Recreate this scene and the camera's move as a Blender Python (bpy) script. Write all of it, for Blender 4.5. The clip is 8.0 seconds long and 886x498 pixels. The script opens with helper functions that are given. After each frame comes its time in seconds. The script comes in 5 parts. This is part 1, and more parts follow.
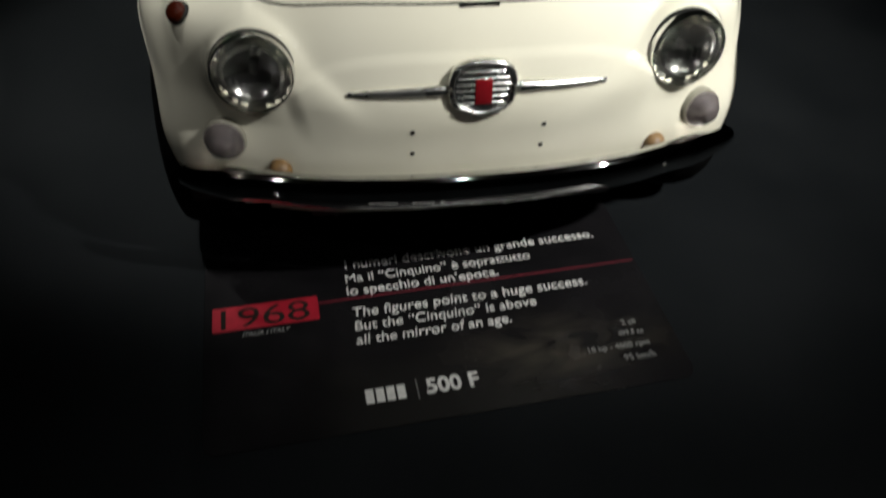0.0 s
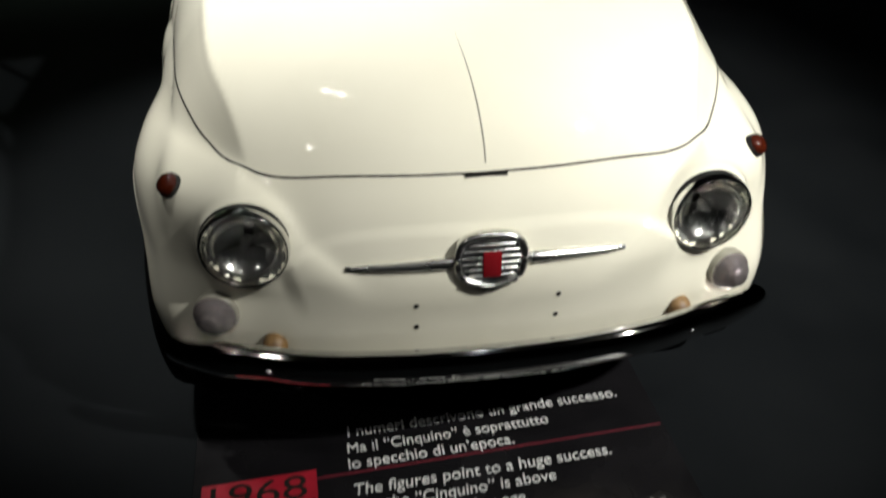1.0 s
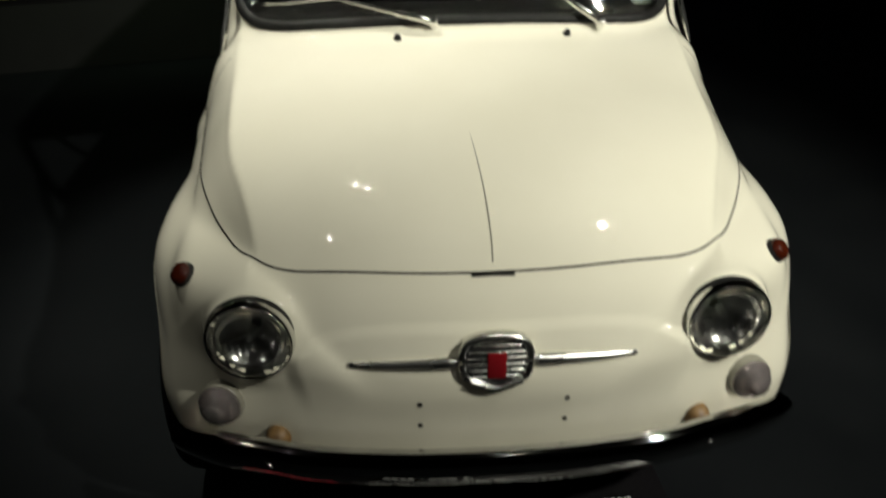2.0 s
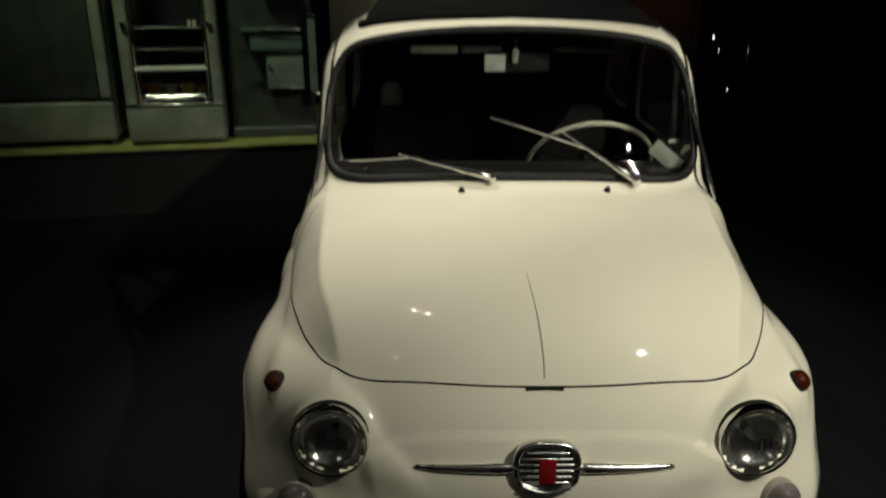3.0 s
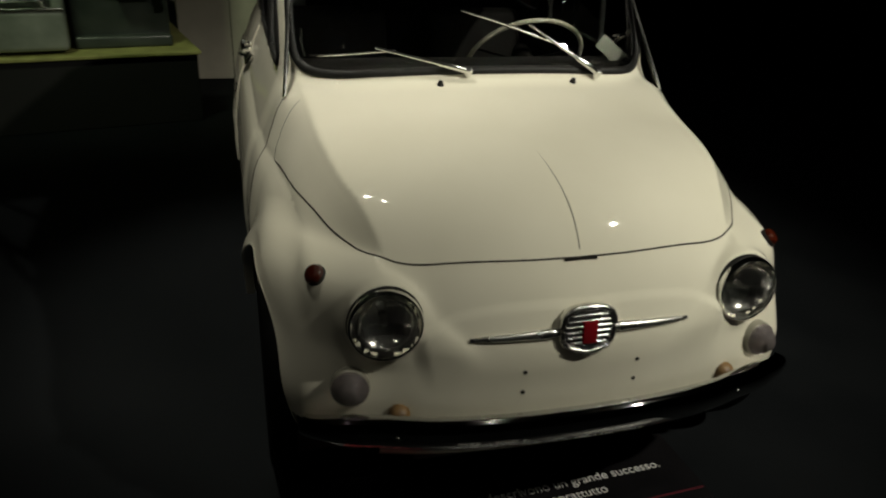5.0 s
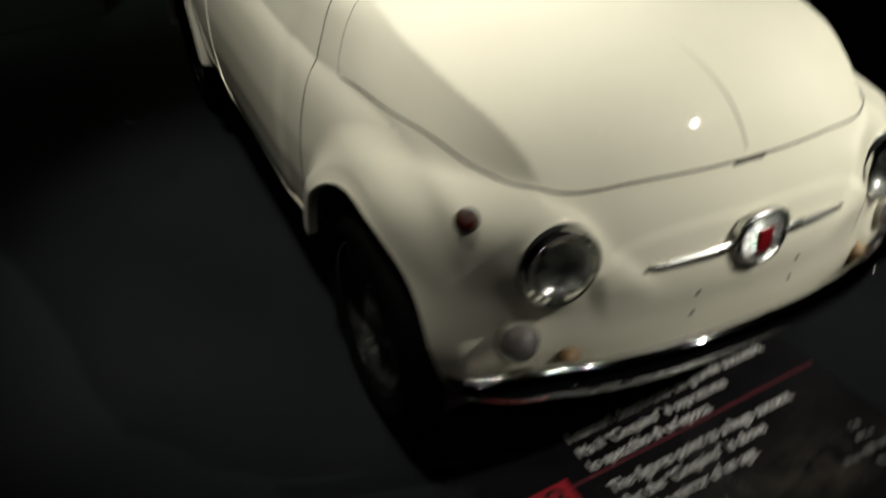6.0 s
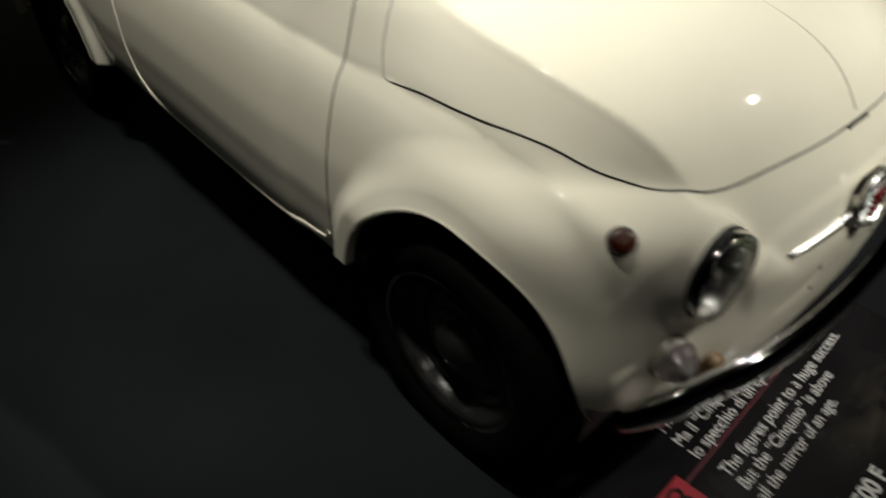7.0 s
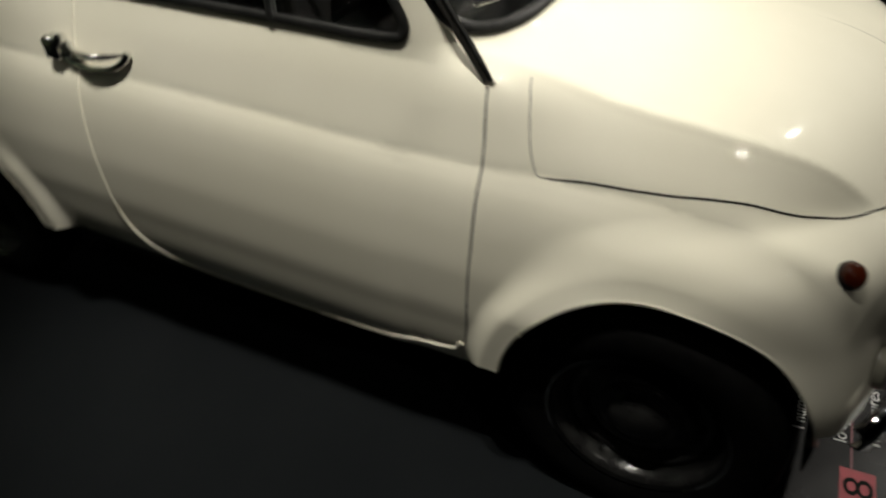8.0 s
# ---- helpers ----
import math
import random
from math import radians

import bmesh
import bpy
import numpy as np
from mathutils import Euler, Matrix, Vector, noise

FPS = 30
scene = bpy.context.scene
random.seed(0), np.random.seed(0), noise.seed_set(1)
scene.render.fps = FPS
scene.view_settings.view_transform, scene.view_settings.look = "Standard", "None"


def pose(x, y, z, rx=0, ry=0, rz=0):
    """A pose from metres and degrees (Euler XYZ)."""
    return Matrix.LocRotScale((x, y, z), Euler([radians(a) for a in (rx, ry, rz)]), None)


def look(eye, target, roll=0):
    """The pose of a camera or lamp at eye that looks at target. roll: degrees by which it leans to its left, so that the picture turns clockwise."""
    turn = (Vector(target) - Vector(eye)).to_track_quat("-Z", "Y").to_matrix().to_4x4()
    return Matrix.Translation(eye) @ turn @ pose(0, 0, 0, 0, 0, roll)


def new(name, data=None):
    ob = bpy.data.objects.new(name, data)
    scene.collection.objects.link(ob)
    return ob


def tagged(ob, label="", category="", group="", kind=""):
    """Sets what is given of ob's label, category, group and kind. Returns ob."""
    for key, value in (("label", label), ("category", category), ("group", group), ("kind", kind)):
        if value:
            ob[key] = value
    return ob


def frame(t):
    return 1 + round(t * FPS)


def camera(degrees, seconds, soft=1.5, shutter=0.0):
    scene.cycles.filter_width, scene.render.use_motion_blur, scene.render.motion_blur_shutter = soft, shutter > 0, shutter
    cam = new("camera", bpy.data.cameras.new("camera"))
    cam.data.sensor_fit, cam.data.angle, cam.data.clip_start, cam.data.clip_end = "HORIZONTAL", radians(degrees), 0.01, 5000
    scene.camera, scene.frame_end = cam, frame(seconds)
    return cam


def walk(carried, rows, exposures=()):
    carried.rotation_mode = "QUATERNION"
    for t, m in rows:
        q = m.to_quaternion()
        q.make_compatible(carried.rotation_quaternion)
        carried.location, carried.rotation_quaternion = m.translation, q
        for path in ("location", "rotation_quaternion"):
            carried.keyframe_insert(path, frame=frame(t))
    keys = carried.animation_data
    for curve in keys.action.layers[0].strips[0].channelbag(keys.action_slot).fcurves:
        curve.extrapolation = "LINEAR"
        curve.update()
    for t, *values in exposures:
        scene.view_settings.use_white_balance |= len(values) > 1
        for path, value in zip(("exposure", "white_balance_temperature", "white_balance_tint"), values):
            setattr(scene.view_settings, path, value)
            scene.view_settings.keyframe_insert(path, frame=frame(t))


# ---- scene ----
cam = camera(61.9, 8.0, 2.0, 0.8)
PATH = [
    (0, (-0.269, -1.085, 1.262), (-0.005, 0.314, -0.143), 2.4),
    (0.5, (-0.225, -1.067, 1.279), (0.0, 0.434, -0.023), 1.0),
    (1, (-0.218, -0.917, 1.296), (0.012, 0.66, 0.088), 0.4),
    (2.3, (-0.133, -0.892, 1.348), (-0.091, 0.856, 0.376), -0.2),
    (2.5, (-0.143, -0.937, 1.363), (-0.132, 0.849, 0.463), 0.0),
    (3, (-0.199, -1.103, 1.371), (-0.184, 0.779, 0.696), 0.2),
    (3.2, (-0.215, -1.165, 1.362), (-0.160, 0.639, 0.768), 0.7),
    (3.5, (-0.22, -1.237, 1.359), (-0.097, 0.667, 0.762), 1.4),
    (4, (-0.285, -1.294, 1.319), (-0.092, 0.556, 0.583), 3.0),
    (4.2, (-0.370, -1.279, 1.311), (-0.087, 0.453, 0.583), 4.2),
    (4.5, (-0.534, -1.238, 1.309), (-0.141, 0.552, 0.509), 3.1),
    (4.7, (-0.592, -1.2, 1.311), (-0.151, 0.564, 0.48), 2.6),
    (5.8, (-0.886, -0.778, 1.287), (-0.192, 0.782, 0.245), 2.1),
    (6, (-1.013, -0.7, 1.304), (-0.28, 0.747, 0.134), 0.6),
    (6.2, (-1.114, -0.647, 1.303), (-0.349, 0.660, 0.156), -1.2),
    (6.5, (-1.174, -0.524, 1.285), (-0.216, 0.697, 0.024), 0.8),
    (7, (-1.26, -0.229, 1.299), (-0.216, 0.88, 0.003), 1.2),
    (7.3, (-1.354, -0.077, 1.276), (-0.259, 0.916, 0.082), 0.8),
    (7.5, (-1.442, 0.031, 1.329), (-0.237, 0.997, 0.057), -2.4),
    (7.6, (-1.456, 0.071, 1.34), (-0.231, 1.015, 0.072), -3.5),
    (8, (-1.502, 0.319, 1.37), (-0.14, 1.078, 0.118), -3.9),
]
STOPS = [(0, 1.3, 5900, 14), (0.5, 1.36, 5900, 14), (1.0, 1.35, 5900, 14), (1.2, 1.25, 5950, 13), (2.3, 0.32, 6400, 9), (2.5, 0.17, 6500, 9), (3.5, 0.18, 6500, 9), (4.7, 0.1, 6500, 9), (5.8, 0.62, 6300, 11), (6.5, 1.28, 6100, 13), (7.0, 1.1, 6200, 14), (8.0, 1.08, 6250, 14)]
walk(cam, [(t, look(eye, target, roll)) for t, eye, target, roll in PATH], STOPS)

# ---- light ----
world = bpy.data.worlds.new("dark_hall")
scene.world = world
world.use_nodes = True
world.node_tree.nodes["Background"].inputs[0].default_value = (0.55, 0.65, 0.60, 1)
world.node_tree.nodes["Background"].inputs[1].default_value = 0.006


def spot(eye, target, watts, degrees, radius, colour, blend=0.5):
    data = bpy.data.lights.new("spotlight", "SPOT")
    data.energy, data.spot_size, data.spot_blend = watts, radians(degrees), blend
    data.shadow_soft_size, data.color = radius, colour
    lamp = new("spotlight", data)
    lamp.matrix_world = look(eye, target)
    return lamp


WARM, GREEN = (1.0, 0.955, 0.80), (0.84, 1.0, 0.62)
spot((2.35, -1.75, 3.62), (0.60, 0.90, 0.82), 590, 44.5, 0.055, WARM, 1.0)
spot((-2.75, -2.05, 4.20), (-0.1, 0.9, 0.75), 5, 30, 0.02, WARM)
spot((-2.80, -2.30, 4.20), (-0.1, 0.9, 0.75), 9, 30, 0.02, WARM)
spot((-1.20, 0.78, 4.35), (-0.50, 1.12, 0.60), 150, 33, 0.015, WARM, 0.75)
spot((-1.36, 1.02, 4.35), (-0.50, 1.12, 0.60), 120, 33, 0.015, WARM, 0.75)
# added lamp, unseen: lifts the floor label and the floor round it
spot((0.60, -1.40, 4.40), (0.14, -0.52, 0.0), 74, 29, 0.02, WARM, 1.0)
spot((-0.90, 5.00, 4.20), (0.0, 1.0, 0.9), 20, 36, 0.02, WARM)
spot((-1.95, 1.60, 3.90), (-1.70, 3.95, 1.50), 160, 58, 0.22, GREEN, 0.8)
# two more added lamps, unseen: brighten the panelled wall and the far poster
spot((-0.30, 3.70, 4.40), (-0.30, 4.75, 2.60), 70, 44, 0.05, WARM, 1.0)
spot((1.00, 4.90, 4.30), (1.15, 6.05, 1.6), 35, 50, 0.05, WARM, 0.9)

# ---- materials ----


def material(name, colour, rough=0.5, metal=0.0, **more):
    """A plain principled material; returns it with its nodes, links and shader."""
    m = bpy.data.materials.new(name)
    m.use_nodes = True
    shader = m.node_tree.nodes["Principled BSDF"]
    shader.inputs["Base Color"].default_value = (*colour, 1)
    shader.inputs["Roughness"].default_value = rough
    shader.inputs["Metallic"].default_value = metal
    for key, value in more.items():
        shader.inputs[key.replace("_", " ").title().replace("Ior", "IOR")].default_value = value
    return m


def grain(m, scale, colours, rough=None, bump=0.0, detail=6.0, second=0.0):
    """Varies a material's colour (between two), roughness and relief by noise at one scale, and a second finer one."""
    nodes, links = m.node_tree.nodes, m.node_tree.links
    shader = nodes["Principled BSDF"]
    place = nodes.new("ShaderNodeTexCoord")
    noise_node = nodes.new("ShaderNodeTexNoise")
    noise_node.inputs["Scale"].default_value, noise_node.inputs["Detail"].default_value = scale, detail
    links.new(place.outputs["Object"], noise_node.inputs["Vector"])
    ramp = nodes.new("ShaderNodeValToRGB")
    ramp.color_ramp.elements[0].position, ramp.color_ramp.elements[1].position = 0.35, 0.68
    ramp.color_ramp.elements[0].color, ramp.color_ramp.elements[1].color = (*colours[0], 1), (*colours[1], 1)
    links.new(noise_node.outputs["Fac"], ramp.inputs["Fac"])
    links.new(ramp.outputs["Color"], shader.inputs["Base Color"])
    if rough:
        span = nodes.new("ShaderNodeMapRange")
        span.inputs["To Min"].default_value, span.inputs["To Max"].default_value = rough
        links.new(noise_node.outputs["Fac"], span.inputs["Value"])
        links.new(span.outputs["Result"], shader.inputs["Roughness"])
    if bump:
        fine = nodes.new("ShaderNodeTexNoise")
        fine.inputs["Scale"].default_value, fine.inputs["Detail"].default_value = second or scale * 8, 8.0
        links.new(place.outputs["Object"], fine.inputs["Vector"])
        relief = nodes.new("ShaderNodeBump")
        relief.inputs["Strength"].default_value, relief.inputs["Distance"].default_value = bump, 0.004
        links.new(fine.outputs["Fac"], relief.inputs["Height"])
        links.new(relief.outputs["Normal"], shader.inputs["Normal"])
    return m


PAINT = material("ivory_paint", (0.78, 0.75, 0.62), 0.55, 0.0, coat_weight=1.0, coat_roughness=0.03, specular_ior_level=0.05)
grain(PAINT, 3.0, ((0.76, 0.73, 0.60), (0.80, 0.77, 0.645)), rough=(0.5, 0.6))
CHROME = grain(material("chrome", (0.72, 0.72, 0.70), 0.08, 1.0), 14.0, ((0.66, 0.66, 0.64), (0.80, 0.80, 0.78)), rough=(0.10, 0.26))
POLISHED = grain(material("polished_chrome", (0.72, 0.72, 0.70), 0.05, 1.0), 14.0, ((0.66, 0.66, 0.64), (0.78, 0.78, 0.76)), rough=(0.03, 0.09))
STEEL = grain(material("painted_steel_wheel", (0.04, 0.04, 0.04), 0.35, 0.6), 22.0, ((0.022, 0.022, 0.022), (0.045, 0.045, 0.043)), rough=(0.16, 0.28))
RUBBER = grain(material("black_rubber", (0.02, 0.02, 0.02), 0.5), 60.0, ((0.006, 0.006, 0.006), (0.015, 0.015, 0.014)), rough=(0.45, 0.65), bump=0.15)
TYRE = grain(material("tyre_rubber", (0.02, 0.02, 0.02), 0.75), 40.0, ((0.002, 0.002, 0.002), (0.004, 0.004, 0.004)), rough=(0.6, 0.85), bump=0.15)
AGED = grain(material("aged_chrome", (0.34, 0.34, 0.34), 0.06, 1.0), 14.0, ((0.56, 0.56, 0.55), (0.70, 0.70, 0.68)), rough=(0.015, 0.05))
SATIN = grain(material("satin_steel", (0.5, 0.5, 0.48), 0.35, 1.0), 20.0, ((0.38, 0.38, 0.36), (0.48, 0.48, 0.45)), rough=(0.08, 0.15))
TRIM = grain(material("soft_chrome", (0.70, 0.70, 0.68), 0.3, 1.0), 16.0, ((0.60, 0.60, 0.58), (0.76, 0.76, 0.74)), rough=(0.20, 0.34))
GAP = material("shadow_gap", (0.012, 0.011, 0.009), 0.9)
# darker than the paint: the ridge's shade is put into this colour
SHADED_BEAD = material("shaded_bead", (0.25, 0.24, 0.19), 0.6)
GLASS = material("clear_glass", (0.96, 0.98, 0.96), 0.0, 0.0, transmission_weight=1.0, ior=1.45)
LENS = material("fluted_lens_glass", (0.97, 0.97, 0.95), 0.02, 0.0, transmission_weight=1.0, ior=1.48)
FROST = grain(material("ribbed_clear_plastic", (0.88, 0.83, 0.82), 0.15, 0.0, transmission_weight=0.90, ior=1.46), 30.0, ((0.46, 0.42, 0.42), (0.58, 0.53, 0.53)), rough=(0.03, 0.10))
AMBER = material("amber_plastic", (0.075, 0.012, 0.004), 0.12, 0.0, transmission_weight=0.35, coat_weight=1.0)
TAN = grain(material("aged_tan_rubber", (0.20, 0.11, 0.04), 0.5), 50.0, ((0.12, 0.07, 0.03), (0.26, 0.15, 0.05)), rough=(0.4, 0.6))
MIRROR = grain(material("silvered_reflector", (0.88, 0.88, 0.86), 0.10, 1.0), 24.0, ((0.80, 0.80, 0.78), (0.90, 0.90, 0.88)), rough=(0.07, 0.17))
RED = material("red_enamel", (0.20, 0.008, 0.012), 0.25, 0.0, coat_weight=0.6)
DARK = material("dark_enamel", (0.015, 0.016, 0.018), 0.3)
CANVAS = grain(material("black_canvas", (0.03, 0.03, 0.03), 0.85), 30.0, ((0.0025, 0.003, 0.003), (0.0055, 0.006, 0.0055)), rough=(0.75, 0.95), bump=0.5, second=420.0)
VINYL = grain(material("dark_vinyl", (0.02, 0.017, 0.015), 0.55), 18.0, ((0.002, 0.0018, 0.0016), (0.005, 0.0045, 0.004)), rough=(0.6, 0.8), bump=0.2)
IVORY = material("ivory_plastic", (0.27, 0.26, 0.21), 0.3, 0.0, coat_weight=0.4)
PALE = grain(material("pale_card", (0.55, 0.55, 0.50), 0.7), 20.0, ((0.48, 0.48, 0.43), (0.62, 0.62, 0.56)))
FLOOR = grain(material("charcoal_floor", (0.035, 0.037, 0.034), 0.7), 2.2, ((0.0056, 0.0067, 0.0077), (0.0094, 0.0107, 0.0118)), rough=(0.6, 0.9), bump=0.35, second=260.0)
PANEL = grain(material("printed_black_film", (0.012, 0.011, 0.012), 0.4), 5.0, ((0.0055, 0.0052, 0.0060), (0.0098, 0.0092, 0.0102)), rough=(0.20, 0.32), bump=0.25, second=9.0)
DULL = grain(material("dull_grey_card", (0.16, 0.17, 0.14), 0.7), 20.0, ((0.08, 0.085, 0.07), (0.12, 0.125, 0.105)))
DIM = grain(material("dim_grey_trim", (0.03, 0.031, 0.027), 0.6), 20.0, ((0.022, 0.023, 0.020), (0.036, 0.037, 0.032)))
STAGE_BLACK = grain(material("stage_black", (0.004, 0.004, 0.004), 0.9), 3.0, ((0.003, 0.003, 0.003), (0.006, 0.006, 0.006)))
PRINT = grain(material("white_print", (0.72, 0.72, 0.70), 0.6), 90.0, ((0.60, 0.60, 0.58), (0.76, 0.76, 0.74)))
PRINT_GREY = material("grey_print", (0.22, 0.22, 0.215), 0.6)
PRINT_RED = grain(material("red_print", (0.40, 0.015, 0.03), 0.5), 40.0, ((0.30, 0.006, 0.018), (0.40, 0.010, 0.026)))
PRINT_DULL = material("dark_red_print", (0.11, 0.007, 0.016), 0.5)
HALL = grain(material("dark_wall_paint", (0.02, 0.02, 0.02), 0.9), 1.5, ((0.014, 0.015, 0.015), (0.026, 0.026, 0.025)), rough=(0.8, 0.95))
FLOOR.node_tree.nodes["Principled BSDF"].inputs["Specular IOR Level"].default_value = 0.06
PANEL.node_tree.nodes["Principled BSDF"].inputs["Specular IOR Level"].default_value = 0.32
RUBBER.node_tree.nodes["Principled BSDF"].inputs["Specular IOR Level"].default_value = 0.25
TYRE.node_tree.nodes["Principled BSDF"].inputs["Specular IOR Level"].default_value = 0.05
VINYL.node_tree.nodes["Principled BSDF"].inputs["Specular IOR Level"].default_value = 0.06
CANVAS.node_tree.nodes["Principled BSDF"].inputs["Specular IOR Level"].default_value = 0.08
GAP.node_tree.nodes["Principled BSDF"].inputs["Specular IOR Level"].default_value = 0.2


def painted_sheen(m, centre, size, colour):
    """Sheen painted into a sheet's colour: paler towards its middle, broken up by streaks."""
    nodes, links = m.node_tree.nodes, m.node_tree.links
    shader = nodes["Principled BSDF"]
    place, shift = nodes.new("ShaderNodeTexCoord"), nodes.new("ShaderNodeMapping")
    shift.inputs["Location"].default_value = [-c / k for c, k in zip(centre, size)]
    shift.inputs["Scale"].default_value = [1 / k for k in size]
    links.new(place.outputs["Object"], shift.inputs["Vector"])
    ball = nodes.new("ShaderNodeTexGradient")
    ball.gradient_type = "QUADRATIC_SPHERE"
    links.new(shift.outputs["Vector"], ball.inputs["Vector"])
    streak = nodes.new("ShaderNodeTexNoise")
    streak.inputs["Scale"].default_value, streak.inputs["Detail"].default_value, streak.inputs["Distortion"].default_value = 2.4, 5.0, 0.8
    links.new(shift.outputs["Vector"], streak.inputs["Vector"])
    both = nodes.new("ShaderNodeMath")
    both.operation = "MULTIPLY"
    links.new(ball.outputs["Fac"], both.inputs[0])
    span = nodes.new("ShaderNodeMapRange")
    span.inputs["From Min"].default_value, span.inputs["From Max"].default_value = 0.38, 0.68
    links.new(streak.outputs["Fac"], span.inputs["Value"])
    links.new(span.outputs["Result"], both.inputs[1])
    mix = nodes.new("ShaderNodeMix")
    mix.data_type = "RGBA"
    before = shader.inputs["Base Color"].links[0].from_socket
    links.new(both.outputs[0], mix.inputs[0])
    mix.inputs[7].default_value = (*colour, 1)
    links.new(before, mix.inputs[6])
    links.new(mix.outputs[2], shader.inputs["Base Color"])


# pale patch stands in for lamp sheen on the wrinkled film
painted_sheen(PANEL, (0.46, -0.225, 0.0), (0.36, 0.15, 1.0), (0.075, 0.066, 0.052))


def curve(*pairs):
    """A smooth curve through (place, value) pairs: monotone cubic, level beyond its ends."""
    xs = np.array([p[0] for p in pairs], float)
    ys = np.array([p[1] for p in pairs], float)
    h, d = np.diff(xs), np.diff(ys) / np.diff(xs)
    m = np.r_[d[0], np.zeros(len(d) - 1), d[-1]]
    for i in range(1, len(d)):
        if d[i - 1] * d[i] > 0:
            a, b = 2 * h[i] + h[i - 1], h[i] + 2 * h[i - 1]
            m[i] = (a + b) / (a / d[i - 1] + b / d[i])

    def value(x):
        x = np.clip(np.asarray(x, float), xs[0], xs[-1])
        i = np.clip(np.searchsorted(xs, x) - 1, 0, len(h) - 1)
        t = (x - xs[i]) / h[i]
        return (ys[i] * (1 + 2 * t) * (1 - t) ** 2 + h[i] * m[i] * t * (1 - t) ** 2
                + ys[i + 1] * t * t * (3 - 2 * t) + h[i] * m[i + 1] * t * t * (t - 1))
    return value


def smooth_max(a, b, k):
    e = np.maximum(k - np.abs(a - b), 0) / k
    return np.maximum(a, b) + e * e * e * k / 6


def smooth_min(a, b, k):
    return -smooth_max(-a, -b, k)


def step(x, a, b):
    t = np.clip((x - a) / (b - a), 0, 1)
    return t * t * (3 - 2 * t)


# The car's lines. x to its left, y from the bumper backwards, z up.
WHEEL_Y, WHEEL_Z = (0.440, 2.278), 0.257
ARCH_Y, ARCH_Z, ARCH_SIZE = (0.437, 2.255), (0.284, 0.257), (0.2815, 0.340)
ARCH_BACK = (0.262 / 0.2815, 1.0)
crease_z = curve((0.0, 0.60), (0.2, 0.642), (0.4, 0.683), (0.66, 0.715), (0.80, 0.722), (1.5, 0.755), (2.2, 0.77), (2.9, 0.76))
crease_x = curve((0.0, 0.49), (0.2, 0.532), (0.4, 0.538), (0.66, 0.564), (0.76, 0.580), (1.1, 0.584), (1.6, 0.586), (2.2, 0.575), (2.6, 0.51), (2.97, 0.40))
side_low = curve((0.0, 0.0), (0.010, 0.008), (0.03, 0.020), (0.06, 0.031), (0.12, 0.044), (0.20, 0.053), (0.27, 0.054), (0.33, 0.050), (0.375, 0.046), (0.41, 0.040), (0.445, 0.028), (0.48, -0.01), (0.52, -0.08))
side_slope = curve((0.2, 0.60), (0.45, 0.70), (0.60, 0.62), (0.765, 0.37), (1.2, 0.38), (2.2, 0.38))
nose_plan = curve((0.0, 0.0), (0.10, 0.003), (0.23, 0.018), (0.33, 0.042), (0.40, 0.072), (0.47, 0.098), (0.52, 0.128), (0.56, 0.160), (0.60, 0.245), (0.68, 0.48))
nose_square = curve((0.25, 0.60), (0.38, 0.64), (0.52, 0.92), (0.62, 1.0))
nose_rake = curve((0.15, 0.10), (0.25, 0.045), (0.33, 0.028), (0.42, 0.022), (0.50, 0.024), (0.56, 0.036), (0.61, 0.051), (0.635, 0.063), (0.66, 0.078), (0.70, 0.096), (0.80, 0.13))
deck_mid = curve((0.6, 0.892), (0.9, 0.894), (1.2, 0.90), (2.1, 0.90), (2.4, 0.87), (2.65, 0.78), (2.85, 0.60), (2.97, 0.40))
hood_drop = curve((0.0, 0.0), (0.1, 0.002), (0.2, 0.007), (0.3, 0.016), (0.4, 0.029), (0.455, 0.038), (0.472, 0.042), (0.487, 0.056), (0.52, 0.092), (0.6, 0.18))
shoulder_x = curve((0.0, 0.37), (0.10, 0.378), (0.18, 0.392), (0.26, 0.416), (0.36, 0.450), (0.55, 0.474), (0.75, 0.485), (0.9, 0.49))
tail_plan = curve((0.0, 2.93), (0.3, 2.90), (0.45, 2.82), (0.55, 2.68), (0.66, 2.4))
glass_plan = curve((0.0, 0.0), (0.2, 0.004), (0.35, 0.016), (0.42, 0.042), (0.47, 0.085), (0.53, 0.14), (0.6, 0.22))
glass_rake = curve((0.80, 0.690), (0.90, 0.735), (1.0, 0.785), (1.1, 0.845), (1.2, 0.915), (1.27, 0.975), (1.34, 1.06))
roof_mid = curve((0.85, 1.24), (1.0, 1.279), (1.2, 1.305), (1.5, 1.318), (1.9, 1.30), (2.2, 1.21), (2.4, 1.09), (2.55, 0.95), (2.75, 0.66), (2.95, 0.30))
roof_drop = curve((0.0, 0.0), (0.2, 0.006), (0.35, 0.018), (0.42, 0.032), (0.48, 0.065), (0.6, 0.16))


def hood_mid(y):
    """The height of the bonnet's middle line: it rolls up from the nose and then rises gently to the screen."""
    return smooth_min(0.785 + 0.13 * y - 0.108 * np.exp(-(np.maximum(y, -0.1) - 0.10) / 0.091), deck_mid(y), 0.03)


def from_arch(n, y, z):
    """The distance from a wheel arch's middle, as its rounded opening measures it: the front one is fuller ahead of the wheel."""
    d = y - ARCH_Y[n]
    return np.hypot(np.where(d > 0, d / ARCH_BACK[n], d), z - ARCH_Z[n])


